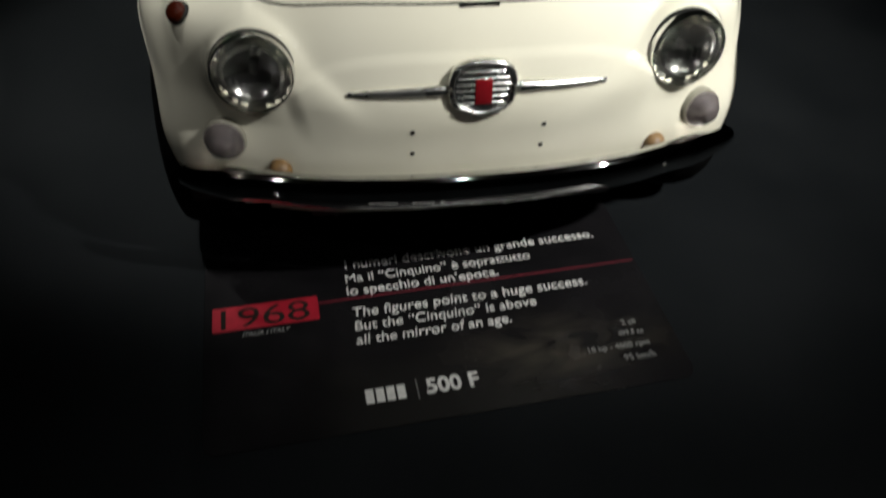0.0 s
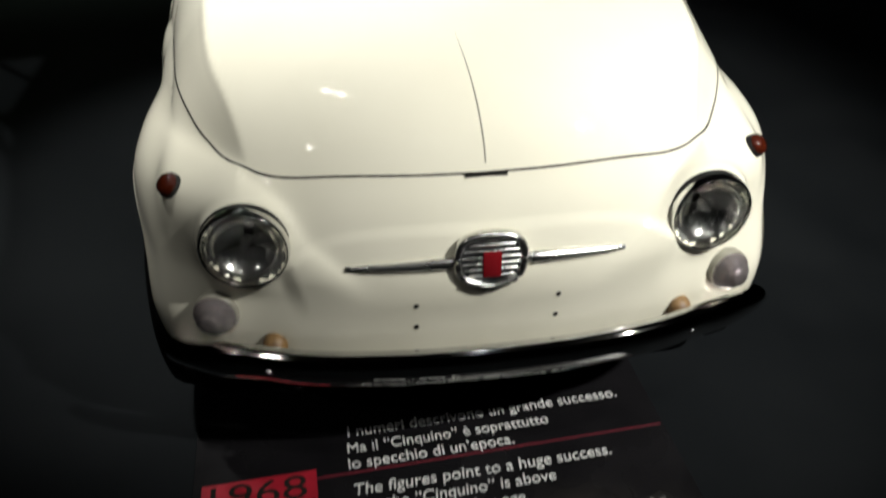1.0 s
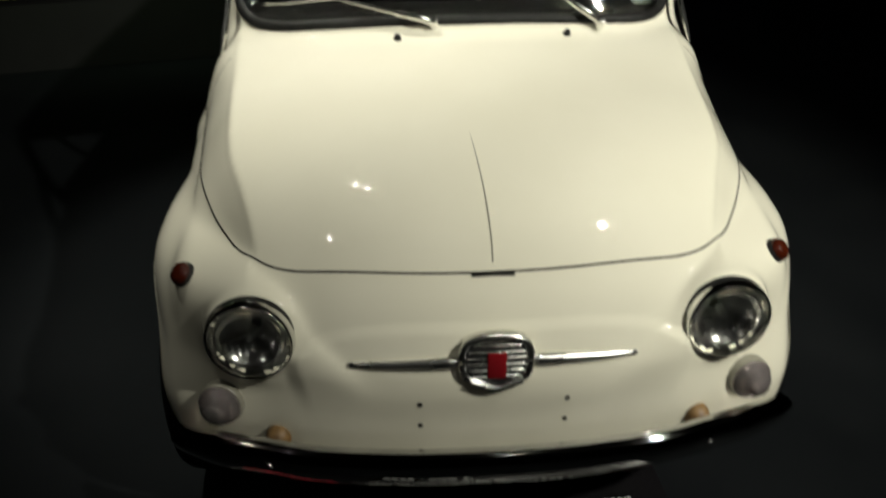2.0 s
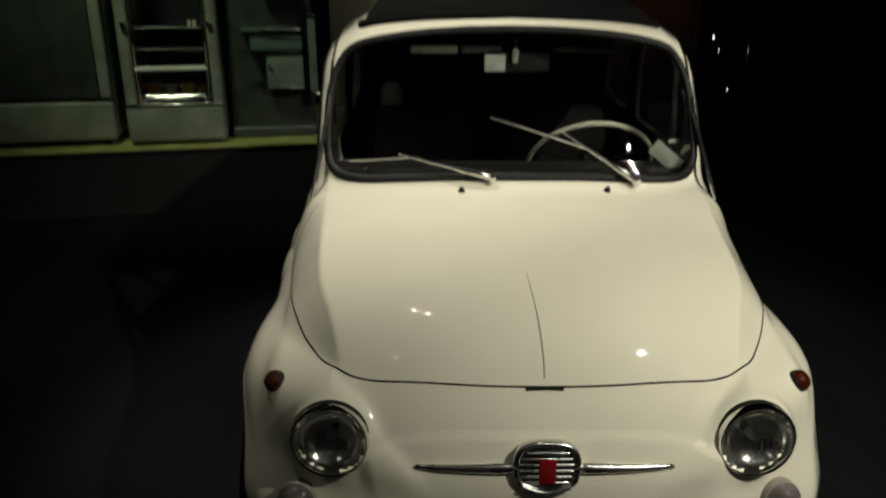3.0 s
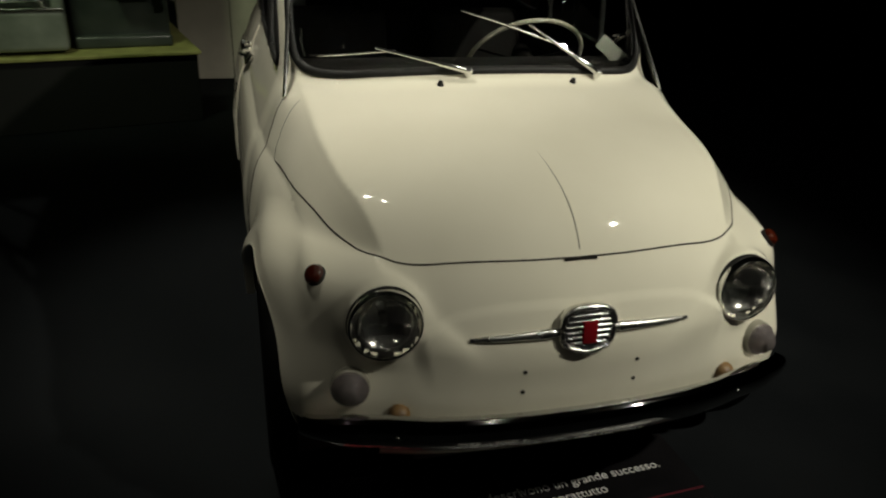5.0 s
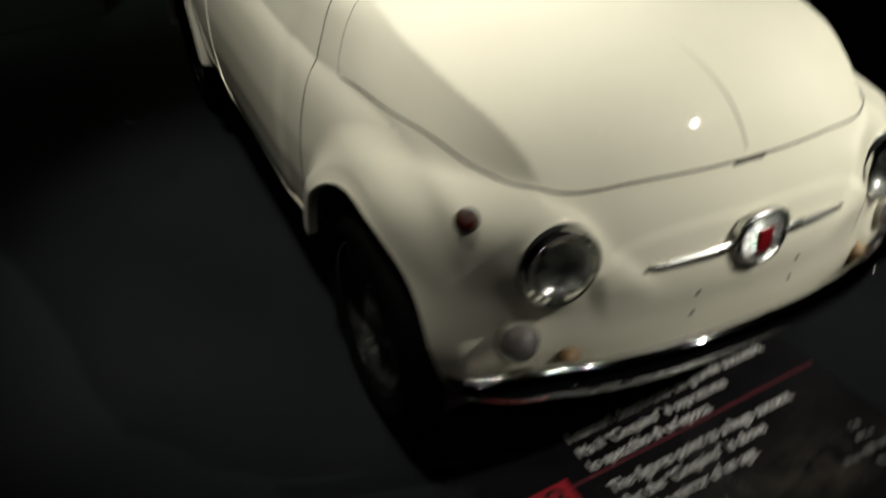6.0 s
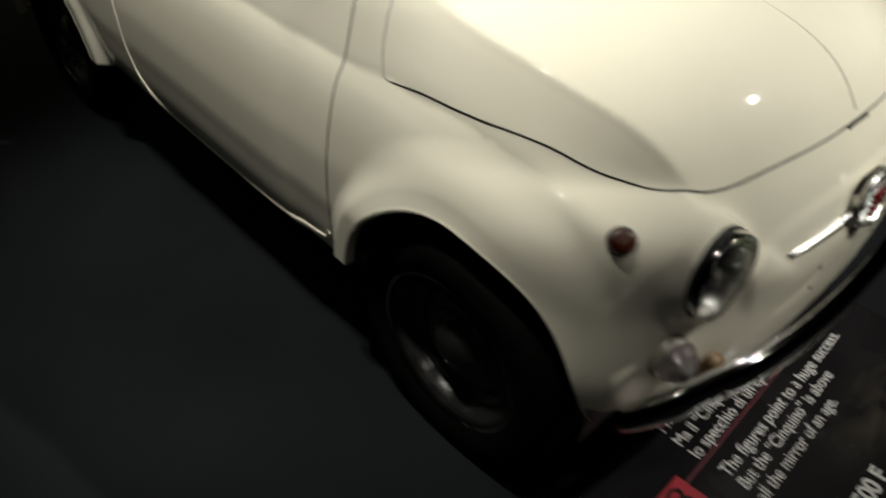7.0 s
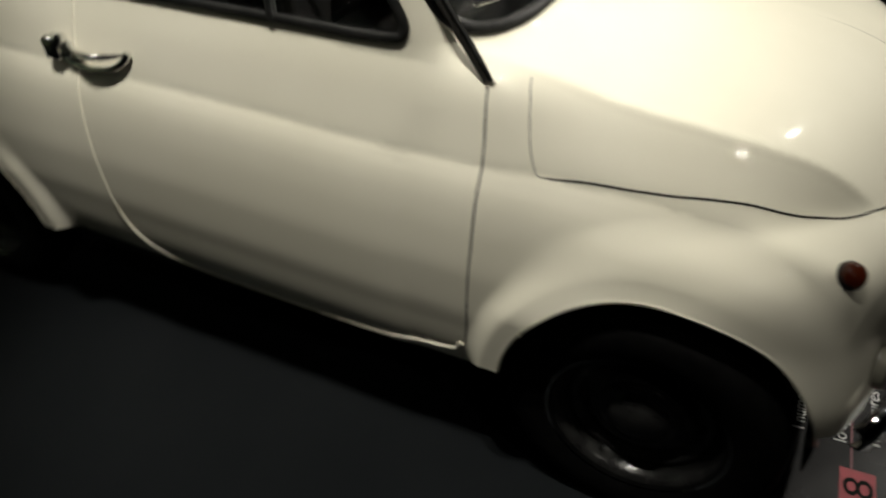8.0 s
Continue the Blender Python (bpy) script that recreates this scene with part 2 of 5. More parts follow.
def arch_line(n, angles, radius):
    c = np.cos(angles)
    return ARCH_Y[n] + radius * c * np.where(c > 0, ARCH_BACK[n], 1.0), ARCH_Z[n] + radius * np.sin(angles)


def body_field(x, y, z):
    """Below nought inside the car's body, above it outside."""
    a = np.abs(x)
    zc = crease_z(y)
    soft = 0.010 + 0.045 * (1 - step(y, 0.52, 0.78))
    round_over = np.sqrt((z - zc) ** 2 + soft ** 2)
    under, over = 0.5 * (round_over + zc - z - soft), 0.5 * (round_over + z - zc - soft)
    width = crease_x(y) + side_low(under) - side_slope(y) * np.minimum(over, 0.13) - 0.06 * np.maximum(over - 0.13, 0)
    for n, wy in enumerate(ARCH_Y):
        r = from_arch(n, y, z)
        lip = (0.648 if n == 0 else 0.645) - 0.048 * step(z, 0.46, 0.62) - (crease_x(y) + side_low(under))
        swell = 1 - step(r - ARCH_SIZE[n], 0.034, 0.086 + 0.030 * step(z, 0.48, 0.64))
        width = width + 0.5 * (lip + np.sqrt(lip * lip + 0.0004)) * swell
    width = width - (0.70 * np.maximum(0.37 - z, 0) + 0.22 * np.maximum(0.46 - z, 0)) * (1 - step(y, 0.24, 0.46))
    side = a - width
    nose = nose_plan(a) * nose_square(z) + nose_rake(z) - 0.75 * step(a, 0.30, 0.50) * (nose_rake(np.maximum(z, 0.5)) - 0.024) - y
    # a slightly raised front panel between the headlamps
    panel = step(0.322 + 0.02 * step(z, 0.42, 0.56) - a, -0.020, 0.020) * step(0.592 - 0.05 * (a / 0.33) ** 4 - z, -0.011, 0.011)
    nose = nose - 0.012 * panel * step(z, 0.40, 0.56)
    hood = z - hood_mid(y - 0.56 * smooth_min(a, np.full_like(a, 0.47), 0.1) ** 2.5 * (1 - step(y, 0.15, 0.55))) + hood_drop(a * 0.475 / shoulder_x(y)) * (1 - 0.62 * step(y, 0.50, 0.76))
    fender = z - crease_z(y) - 0.030 + 0.25 * np.maximum(a - 0.40, 0) + 0.6 * np.maximum(0.40 - a, 0)
    hood = smooth_min(hood, fender, 0.03)
    tail = y - tail_plan(a) + 0.5 * np.maximum(z - 0.75, 0)
    low = smooth_max(side, hood, 0.028 + 0.030 * step(y, 0.48, 0.72))
    low = smooth_max(low, nose, 0.085)
    low = smooth_max(low, tail, 0.12)
    low = smooth_max(low, 0.235 - z, 0.03)
    # the headlamp's round housing
    dx, dz = a - 0.400, z - 0.566 + 0.10 * (y - 0.10)
    lamp = smooth_max(np.hypot(dx, dz) - 0.081, np.abs(y - 0.18) - 0.090 + 0.02 * (z - 0.57) * 5, 0.03)
    low = smooth_min(low, lamp, 0.05)
    front = glass_plan(a) + glass_rake(z) - y
    roof = z - roof_mid(y) + roof_drop(a)
    cabin = smooth_max(side, front * 0.8, 0.05)
    cabin = smooth_max(cabin, roof, 0.08)
    return smooth_min(low, cabin, 0.045)


def slope_of(field, p, e=5e-4):
    """The gradient of a field at rows of points."""
    g = np.empty_like(p)
    for n in range(3):
        d = np.zeros(3)
        d[n] = e
        q, r = p + d, p - d
        g[:, n] = (field(*q.T) - field(*r.T)) / (2 * e)
    return g


def settle(field, p, rounds=4):
    """Rows of points moved along the gradient on to the field's surface."""
    p = np.array(p, float)
    for _ in range(rounds):
        g = slope_of(field, p)
        p -= np.clip(field(*p.T), -0.02, 0.02)[:, None] * g / np.maximum((g * g).sum(1), 0.05)[:, None]
    return p


def skin_of(field, low, high, h):
    """Surface nets: the points and quads of the field's surface in a box of cells of side h."""
    axes = [np.arange(low[n], high[n] + h, h) for n in range(3)]
    shape = [len(v) for v in axes]
    # first a coarse look, then the fine one only where the surface may pass
    rough = [v[2::5] for v in axes]
    seen = field(*np.meshgrid(*rough, indexing="ij"))
    for n in range(3):
        pick = np.minimum(np.arange(shape[n]) // 5, len(rough[n]) - 1)
        seen = np.take(seen, pick, n)
    vals = seen.astype(np.float32)
    close = np.argwhere(np.abs(seen) < 8 * h)
    for k in range(0, len(close), 200000):
        c = close[k:k + 200000]
        vals[tuple(c.T)] = field(axes[0][c[:, 0]], axes[1][c[:, 1]], axes[2][c[:, 2]])
    neg = vals < 0
    cells = [s - 1 for s in shape]
    mixed = np.zeros(cells, bool)
    total = np.zeros(cells, np.int8)
    for i in (0, 1):
        for j in (0, 1):
            for k in (0, 1):
                total += neg[i:i + cells[0], j:j + cells[1], k:k + cells[2]]
    mixed = (total > 0) & (total < 8)
    index = np.full(cells, -1, np.int64)
    at = np.argwhere(mixed)
    index[mixed] = np.arange(len(at))
    points = settle(field, np.array(low) + (at + 0.5) * h, 5)
    quads = []
    for n in range(3):
        a, b = [m for m in range(3) if m != n]
        lo, hi = [slice(None)] * 3, [slice(None)] * 3
        lo[n], hi[n] = slice(0, -1), slice(1, None)
        cross = neg[tuple(lo)] != neg[tuple(hi)]
        inward = neg[tuple(lo)]
        e = np.argwhere(cross)
        ok = (e[:, a] > 0) & (e[:, b] > 0) & (e[:, a] < cells[a]) & (e[:, b] < cells[b])
        e = e[ok]
        da, db = np.eye(3, dtype=int)[a], np.eye(3, dtype=int)[b]
        q = np.stack([index[tuple((e - da - db).T)], index[tuple((e - db).T)], index[tuple(e.T)], index[tuple((e - da).T)]], 1)
        flip = inward[tuple(e.T)] == (n == 1)
        q[flip] = q[flip][:, ::-1]
        quads.append(q)
    return points, np.concatenate(quads)


# ---- building helpers ----


def mesh_of(name, points, faces, mat, normals=None, smooth=True):
    me = bpy.data.meshes.new(name)
    me.from_pydata([tuple(p) for p in np.asarray(points, float).tolist()], [], [tuple(f) for f in faces])
    me.materials.append(mat)
    if smooth:
        me.polygons.foreach_set("use_smooth", np.ones(len(me.polygons), bool))
    if normals is not None:
        me.normals_split_custom_set_from_vertices([tuple(v) for v in np.asarray(normals, float).tolist()])
    me.update()
    return me


def hang(name, me, parent, label="", at=None):
    ob = new(name, me)
    ob.parent = parent
    if at is not None:
        ob.matrix_basis = at
    return tagged(ob, label)


def part(name, bm, mat, parent, label="", at=None, smooth=True):
    """Links a bmesh as one mesh object under a thing or a part."""
    bmesh.ops.recalc_face_normals(bm, faces=bm.faces[:])
    me = bpy.data.meshes.new(name)
    bm.to_mesh(me)
    bm.free()
    me.materials.append(mat)
    if smooth:
        me.polygons.foreach_set("use_smooth", np.ones(len(me.polygons), bool))
        me.set_sharp_from_angle(angle=radians(38))
    return hang(name, me, parent, label, at)


def thing(name, label, category, at=(0, 0, 0), kind="", group=""):
    ob = new(name)
    ob.empty_display_size = 0.1
    ob.location = at
    return tagged(ob, label, category, group, kind)


def add_box(bm, low, high, bevel=0.0, segments=2, m=None):
    got = bmesh.ops.create_cube(bm, size=1.0)["verts"]
    low, high = Vector(low), Vector(high)
    for v in got:
        v.co = Vector([(low[n] + high[n]) / 2 + v.co[n] * (high[n] - low[n]) for n in range(3)])
    if bevel:
        edges = list({e for v in got for e in v.link_edges})
        got = bmesh.ops.bevel(bm, geom=edges, offset=bevel, segments=segments, profile=0.5, affect="EDGES")["verts"]
        if m is not None:
            got = list({v for v in bm.verts if v.is_valid})
    if m is not None:
        bmesh.ops.transform(bm, matrix=m, verts=got)


def box(low, high, bevel=0.0, segments=2, m=None):
    bm = bmesh.new()
    add_box(bm, low, high, bevel, segments, m)
    return bm


def lathe(profile, turns=48, m=None, arc=math.tau):
    """A profile of (radius, height) turned about the z axis."""
    bm = bmesh.new()
    closed = abs(arc - math.tau) < 1e-6
    rings = []
    for i in range(turns if closed else turns + 1):
        c, s = math.cos(arc * i / turns), math.sin(arc * i / turns)
        rings.append([bm.verts.new((r * c, r * s, h)) for r, h in profile])
    for i in range(turns):
        a, b = rings[i], rings[(i + 1) % len(rings)]
        for k in range(len(profile) - 1):
            bm.faces.new((a[k], b[k], b[k + 1], a[k + 1]))
    bmesh.ops.remove_doubles(bm, verts=bm.verts[:], dist=1e-5)
    if m is not None:
        bmesh.ops.transform(bm, matrix=m, verts=bm.verts[:])
    return bm


def add_tube(bm, path, radii, sides=10, closed=False, flat=1.0, up=None):
    """A tube along a path; radii one number or one a point; flat squeezes it along the second axis."""
    path = np.asarray(path, float)
    n = len(path)
    radii = np.full(n, radii) if np.isscalar(radii) else np.asarray(radii, float)
    ahead = np.roll(path, -1, 0) - np.roll(path, 1, 0) if closed else np.gradient(path, axis=0)
    ahead /= np.maximum(np.linalg.norm(ahead, axis=1), 1e-9)[:, None]
    ref = np.array(up if up is not None else (0.0, 0.0, 1.0), float)
    rings = []
    for k in range(n):
        r = ref[k] if ref.ndim == 2 else ref
        a = np.cross(ahead[k], r)
        if np.linalg.norm(a) < 1e-3:
            a = np.cross(ahead[k], (1.0, 0.3, 0.2))
        a /= np.linalg.norm(a)
        b = np.cross(a, ahead[k])
        rings.append([bm.verts.new(path[k] + radii[k] * (math.cos(q) * a + flat * math.sin(q) * b)) for q in np.linspace(0, math.tau, sides, endpoint=False)])
    for k in range(n if closed else n - 1):
        p, q = rings[k], rings[(k + 1) % n]
        for i in range(sides):
            bm.faces.new((p[i], p[(i + 1) % sides], q[(i + 1) % sides], q[i]))
    if not closed:
        bm.faces.new(rings[0][::-1])
        bm.faces.new(rings[-1])


def tube(path, radii, **more):
    bm = bmesh.new()
    add_tube(bm, path, radii, **more)
    return bm


def flowing(points, steps=10, closed=False):
    """A Catmull-Rom curve through the points."""
    p = np.asarray(points, float)
    n = len(p)
    out = []
    for i in range(n if closed else n - 1):
        if closed:
            a, b, c, d = p[(i - 1) % n], p[i], p[(i + 1) % n], p[(i + 2) % n]
        else:
            a, b, c, d = p[max(i - 1, 0)], p[i], p[i + 1], p[min(i + 2, n - 1)]
        for t in np.linspace(0, 1, steps, endpoint=False):
            out.append(0.5 * (2 * b + (c - a) * t + (2 * a - 5 * b + 4 * c - d) * t * t + (3 * b - a - 3 * c + d) * t ** 3))
    if not closed:
        out.append(p[-1])
    return np.array(out)


def plate(outline, depth, bevel=0.0):
    """A flat shape in the xz plane, its back at y = 0 and its face at y = -depth, with a bevelled edge."""
    bm = bmesh.new()
    mid = np.mean(outline, 0)
    rows = [(0.0, 1.0), (-(depth - bevel), 1.0), (-depth, 0.0)]
    rings = []
    size = np.ptp(outline, 0).min() / 2
    for y, full in rows:
        k = 1.0 if full else 1 - bevel / size
        rings.append([bm.verts.new((mid[0] + (x - mid[0]) * k, y, mid[1] + (z - mid[1]) * k)) for x, z in outline])
    for p, q in zip(rings, rings[1:]):
        for i in range(len(p)):
            bm.faces.new((p[i], p[(i + 1) % len(p)], q[(i + 1) % len(p)], q[i]))
    bm.faces.new(rings[-1])
    bm.faces.new(rings[0][::-1])
    return bm


# ---- the car's skin ----
CELL = 0.008


def touch(field, start, way, rounds=90):
    """Where rays from the rows of start along way first meet the field's surface."""
    p, way = np.array(start, float), np.asarray(way, float)
    for _ in range(rounds):
        p = p + np.clip(field(*p.T) * 0.6, -0.02, 0.06)[:, None] * way
    return p


def front_at(x, z, out=0.0):
    x, z = np.broadcast_arrays(np.asarray(x, float), np.asarray(z, float))
    p = touch(body_field, np.stack([x.ravel(), np.full(x.size, -0.4), z.ravel()], 1), (0, 1, 0))
    return p + np.array([0, -out, 0])


def side_at(y, z, sign, out=0.0):
    y, z = np.broadcast_arrays(np.asarray(y, float), np.asarray(z, float))
    p = touch(body_field, np.stack([np.full(y.size, sign * 0.9), y.ravel(), z.ravel()], 1), (-sign, 0, 0))
    return p + np.array([sign * out, 0, 0])


def top_at(x, y, out=0.0):
    x, y = np.broadcast_arrays(np.asarray(x, float), np.asarray(y, float))
    p = touch(body_field, np.stack([x.ravel(), y.ravel(), np.full(x.size, 1.7)], 1), (0, 0, -1))
    return p + np.array([0, 0, out])


def outwards(p):
    g = slope_of(body_field, np.asarray(p, float))
    return g / np.linalg.norm(g, axis=1)[:, None]


def inside_of(poly, q, where=None):
    """The distance of rows of 2D points from a closed outline, below nought inside it; looked up only near it."""
    near = np.all((q > poly.min(0) - 0.03) & (q < poly.max(0) + 0.03), axis=1)
    if where is not None:
        near &= where
    if not near.all():
        out = np.full(len(q), 9.0)
        if near.any():
            out[near] = inside_of(poly, q[near])
        return out
    a, b = poly, np.roll(poly, -1, 0)
    far, odd = np.full(len(q), 9.0), np.zeros(len(q), bool)
    for p, r in zip(a, b):
        e = r - p
        w = q - p
        t = np.clip((w @ e) / max(e @ e, 1e-12), 0, 1)
        far = np.minimum(far, np.linalg.norm(w - t[:, None] * e, axis=1))
        cross = (p[1] > q[:, 1]) != (r[1] > q[:, 1])
        if abs(e[1]) > 1e-12:
            odd ^= cross & (q[:, 0] < p[0] + (q[:, 1] - p[1]) / e[1] * e[0])
    return np.where(odd, -far, far)


def mirrored(half):
    """A closed outline from its half with x above nought, first and last points on the middle line."""
    half = np.asarray(half, float)
    return np.concatenate([half, (half * (-1, 1))[-2:0:-1]])


HOOD_LINE = flowing([(0, 0.0960), (0.10, 0.0995), (0.19, 0.110), (0.29, 0.1295), (0.36, 0.1515), (0.404, 0.180), (0.429, 0.207), (0.447, 0.235), (0.472, 0.277), (0.493, 0.320), (0.512, 0.370), (0.529, 0.435),
                     (0.541, 0.505), (0.552, 0.58), (0.563, 0.645)], 6)
HOOD_BACK = flowing([(0.563, 0.645), (0.564, 0.662), (0.551, 0.679), (0.52, 0.692), (0.48, 0.700), (0.30, 0.697), (0, 0.692)], 6)
hood_poly = mirrored(np.concatenate([HOOD_LINE, HOOD_BACK[1:]]))
SCREEN_LINE = flowing([(0, 0.907), (0.15, 0.906), (0.30, 0.901), (0.43, 0.895), (0.476, 0.907), (0.495, 0.945), (0.497, 1.03), (0.487, 1.115), (0.458, 1.180), (0.41, 1.218), (0.30, 1.241),
                       (0.15, 1.254), (0, 1.258)], 6)
screen_poly = mirrored(SCREEN_LINE)
DOOR_LINE = flowing([(0.760, 0.836), (0.753, 0.780), (0.750, 0.720), (0.752, 0.61), (0.759, 0.494), (0.766, 0.385), (0.780, 0.338), (0.83, 0.312), (1.10, 0.293), (1.40, 0.295),
                     (1.52, 0.320), (1.59, 0.365), (1.622, 0.430), (1.632, 0.55), (1.640, 0.70), (1.655, 0.85), (1.65, 1.0), (1.60, 1.18), (1.52, 1.245)], 5)
door_poly = np.concatenate([DOOR_LINE, flowing([(1.40, 1.25), (1.15, 1.245), (1.02, 1.20), (0.92, 1.03), (0.84, 0.89)], 4)])
pane_poly = flowing([(0.905, 0.905), (0.955, 0.893), (1.15, 0.898), (1.40, 0.904), (1.56, 0.908), (1.595, 0.935), (1.588, 1.06), (1.55, 1.16), (1.46, 1.195), (1.20, 1.197), (1.09, 1.17), (1.0, 1.08), (0.925, 0.96)], 6, True)
quarter_poly = flowing([(1.72, 0.93), (1.95, 0.935), (2.08, 0.96), (2.06, 1.04), (1.98, 1.14), (1.85, 1.18), (1.74, 1.17), (1.70, 1.05)], 6, True)

skin, quads = skin_of(body_field, (-0.70, -0.03, 0.20), (0.70, 2.99, 1.36), CELL)


def snapped(points, poly, axes, where):
    """Points close to an outline moved on to it, so that panels end in a clean edge."""
    q = points[:, axes]
    near = where & (q[:, 0] > poly[:, 0].min() - 0.03) & (q[:, 0] < poly[:, 0].max() + 0.03) & (q[:, 1] > poly[:, 1].min() - 0.03) & (q[:, 1] < poly[:, 1].max() + 0.03)
    ids = np.flatnonzero(near)
    d = inside_of(poly, q[ids])
    ids = ids[np.abs(d) < 0.62 * CELL]
    for _ in range(2):
        p = points[ids][:, axes]
        d = inside_of(poly, p)
        g = np.stack([(inside_of(poly, p + e) - inside_of(poly, p - e)) / 4e-4 for e in (np.array([2e-4, 0]), np.array([0, 2e-4]))], 1)
        moved = points[ids]
        moved[:, axes] -= d[:, None] * g
        points[ids] = settle(body_field, moved, 2)
    return points


# points by the waist crease moved on to it, so that it runs clean
for _ in range(2):
    crease = np.flatnonzero((np.abs(skin[:, 2] - crease_z(skin[:, 1])) < 0.55 * CELL) & (np.abs(skin[:, 0]) > 0.52) & (skin[:, 1] > 0.55) & (skin[:, 1] < 2.5))
    skin[crease, 2] = crease_z(skin[crease, 1])
    for _ in range(4):
        rest = body_field(*skin[crease].T)
        skin[crease, 0] -= np.sign(skin[crease, 0]) * np.clip(rest, -0.01, 0.01)
facing = outwards(skin)
for poly, axes, where in ((hood_poly, [0, 1], facing[:, 2] > 0.2), (screen_poly, [0, 2], (facing[:, 1] < -0.25) & (skin[:, 2] > 0.85)), (door_poly, [1, 2], np.abs(facing[:, 0]) > 0.3),
                          (pane_poly, [1, 2], np.abs(facing[:, 0]) > 0.5), (quarter_poly, [1, 2], np.abs(facing[:, 0]) > 0.4)):
    skin = snapped(skin, poly, axes, where)
HEM = np.array([(0.50, 0.10), (0.50, 0.326), (0.728, 0.326), (0.752, 0.312), (0.775, 0.286), (1.62, 0.284), (1.66, 0.306), (2.02, 0.316), (2.02, 0.10)])
skin = snapped(skin, HEM, [1, 2], np.abs(skin[:, 0]) > 0.38)
CORNER = np.array([(-0.10, 0.10), (-0.10, 0.336), (0.168, 0.336), (0.20, 0.10)])
skin = snapped(skin, CORNER, [1, 2], np.abs(skin[:, 0]) > 0.41)
for n, arch in enumerate(ARCH_SIZE):
    ring = np.stack(arch_line(n, np.linspace(0, math.tau, 120), arch), 1)[:-1]
    skin = snapped(skin, ring, [1, 2], np.abs(skin[:, 0]) > 0.38)
facing = outwards(skin)
mid = skin[quads].mean(1)
mid_face = facing[quads].mean(1)
label_of = np.zeros(len(quads), int)
label_of[inside_of(hood_poly, mid[:, :2], (mid_face[:, 2] > 0.2) & (mid[:, 1] < 0.72)) < 0] = 1
on_side = np.abs(mid_face[:, 0]) > 0.3
in_door = inside_of(door_poly, mid[:, 1:], on_side) < 0
label_of[in_door & (mid[:, 0] < 0)] = 2
label_of[in_door & (mid[:, 0] > 0)] = 3
gone = inside_of(screen_poly, mid[:, [0, 2]], (mid_face[:, 1] < -0.25) & (mid[:, 2] > 0.85)) < 0
gone |= inside_of(pane_poly, mid[:, 1:], np.abs(mid_face[:, 0]) > 0.5) < 0
gone |= inside_of(quarter_poly, mid[:, 1:], np.abs(mid_face[:, 0]) > 0.4) < 0
for n, arch in enumerate(ARCH_SIZE):
    gone |= (np.abs(mid[:, 0]) > 0.38) & (from_arch(n, mid[:, 1], mid[:, 2]) < arch)
gone |= mid[:, 2] < 0.238
gone |= inside_of(HEM, mid[:, 1:]) < 0
gone |= (inside_of(CORNER, mid[:, 1:]) < 0) & (np.abs(mid[:, 0]) > 0.41)
gone |= (mid[:, 1] < 0.14) & (np.hypot(np.abs(mid[:, 0]) - 0.400, mid[:, 2] - 0.566) < 0.064)
label_of[gone] = -1


def panel_mesh(name, number):
    used = quads[label_of == number]
    ids, flat = np.unique(used, return_inverse=True)
    return mesh_of(name, skin[ids], flat.reshape(used.shape).tolist(), PAINT, facing[ids])


def liner_mesh(name, mat):
    """The trimmed inside of the cabin: the skin's faces round it, a little further in."""
    keep = (label_of >= 0) & (label_of != 1) & (mid[:, 2] > 0.36) & (mid[:, 1] > 0.80) & (mid[:, 1] < 2.8)
    ids, flat = np.unique(quads[keep], return_inverse=True)
    return mesh_of(name, skin[ids] - facing[ids] * 0.014, flat.reshape(-1, 4)[:, ::-1].tolist(), mat)


car = thing("car", "small vintage ivory-white two-door car with chrome trim, parked on dark floor", "car")
body = hang("body", panel_mesh("body", 0), car, "ivory painted steel body shell")
hang("headlining", liner_mesh("headlining", VINYL), car, "dark cabin lining")
hood = hang("hood", panel_mesh("hood", 1), car, "rounded ivory front lid")
doors = {sign: hang("door", panel_mesh("door", n), car, "ivory door with a body crease") for sign, n in ((-1, 2), (1, 3))}


def seam(name, flat, drop, parent, radius=0.0024, label="dark panel gap"):
    """A dark joint let into the skin along a line."""
    p = settle(body_field, drop(flat), 2)
    n = outwards(p)
    part(name, tube(p - n * radius * 0.45, radius, sides=8), GAP, parent, label)


for sign in (-1, 1):
    seam("panel_gap", HOOD_LINE, lambda q: top_at(sign * q[:, 0], q[:, 1]), hood)
    seam("panel_gap", HOOD_BACK[:24], lambda q: top_at(sign * q[:, 0], q[:, 1]), hood, 0.0010, "fine panel gap")
    seam("panel_gap", DOOR_LINE[:31], lambda q: side_at(q[:, 0], q[:, 1], sign), doors[sign], 0.0022)
    seam("panel_gap", DOOR_LINE[30:], lambda q: side_at(q[:, 0], q[:, 1], sign), doors[sign], 0.0013)
    low = DOOR_LINE[29:77]
    inner = np.array([1.2, 0.62])
    shift = (inner - low) / np.linalg.norm(inner - low, axis=1)[:, None] * 0.0045
    edge = side_at(low[:, 0] + shift[:, 0], low[:, 1] + shift[:, 1], sign)
    part("door_edge", tube(edge + (0.0002 * sign, 0, 0), 0.0036, sides=8), PAINT, doors[sign], "rounded turned edge of the door")

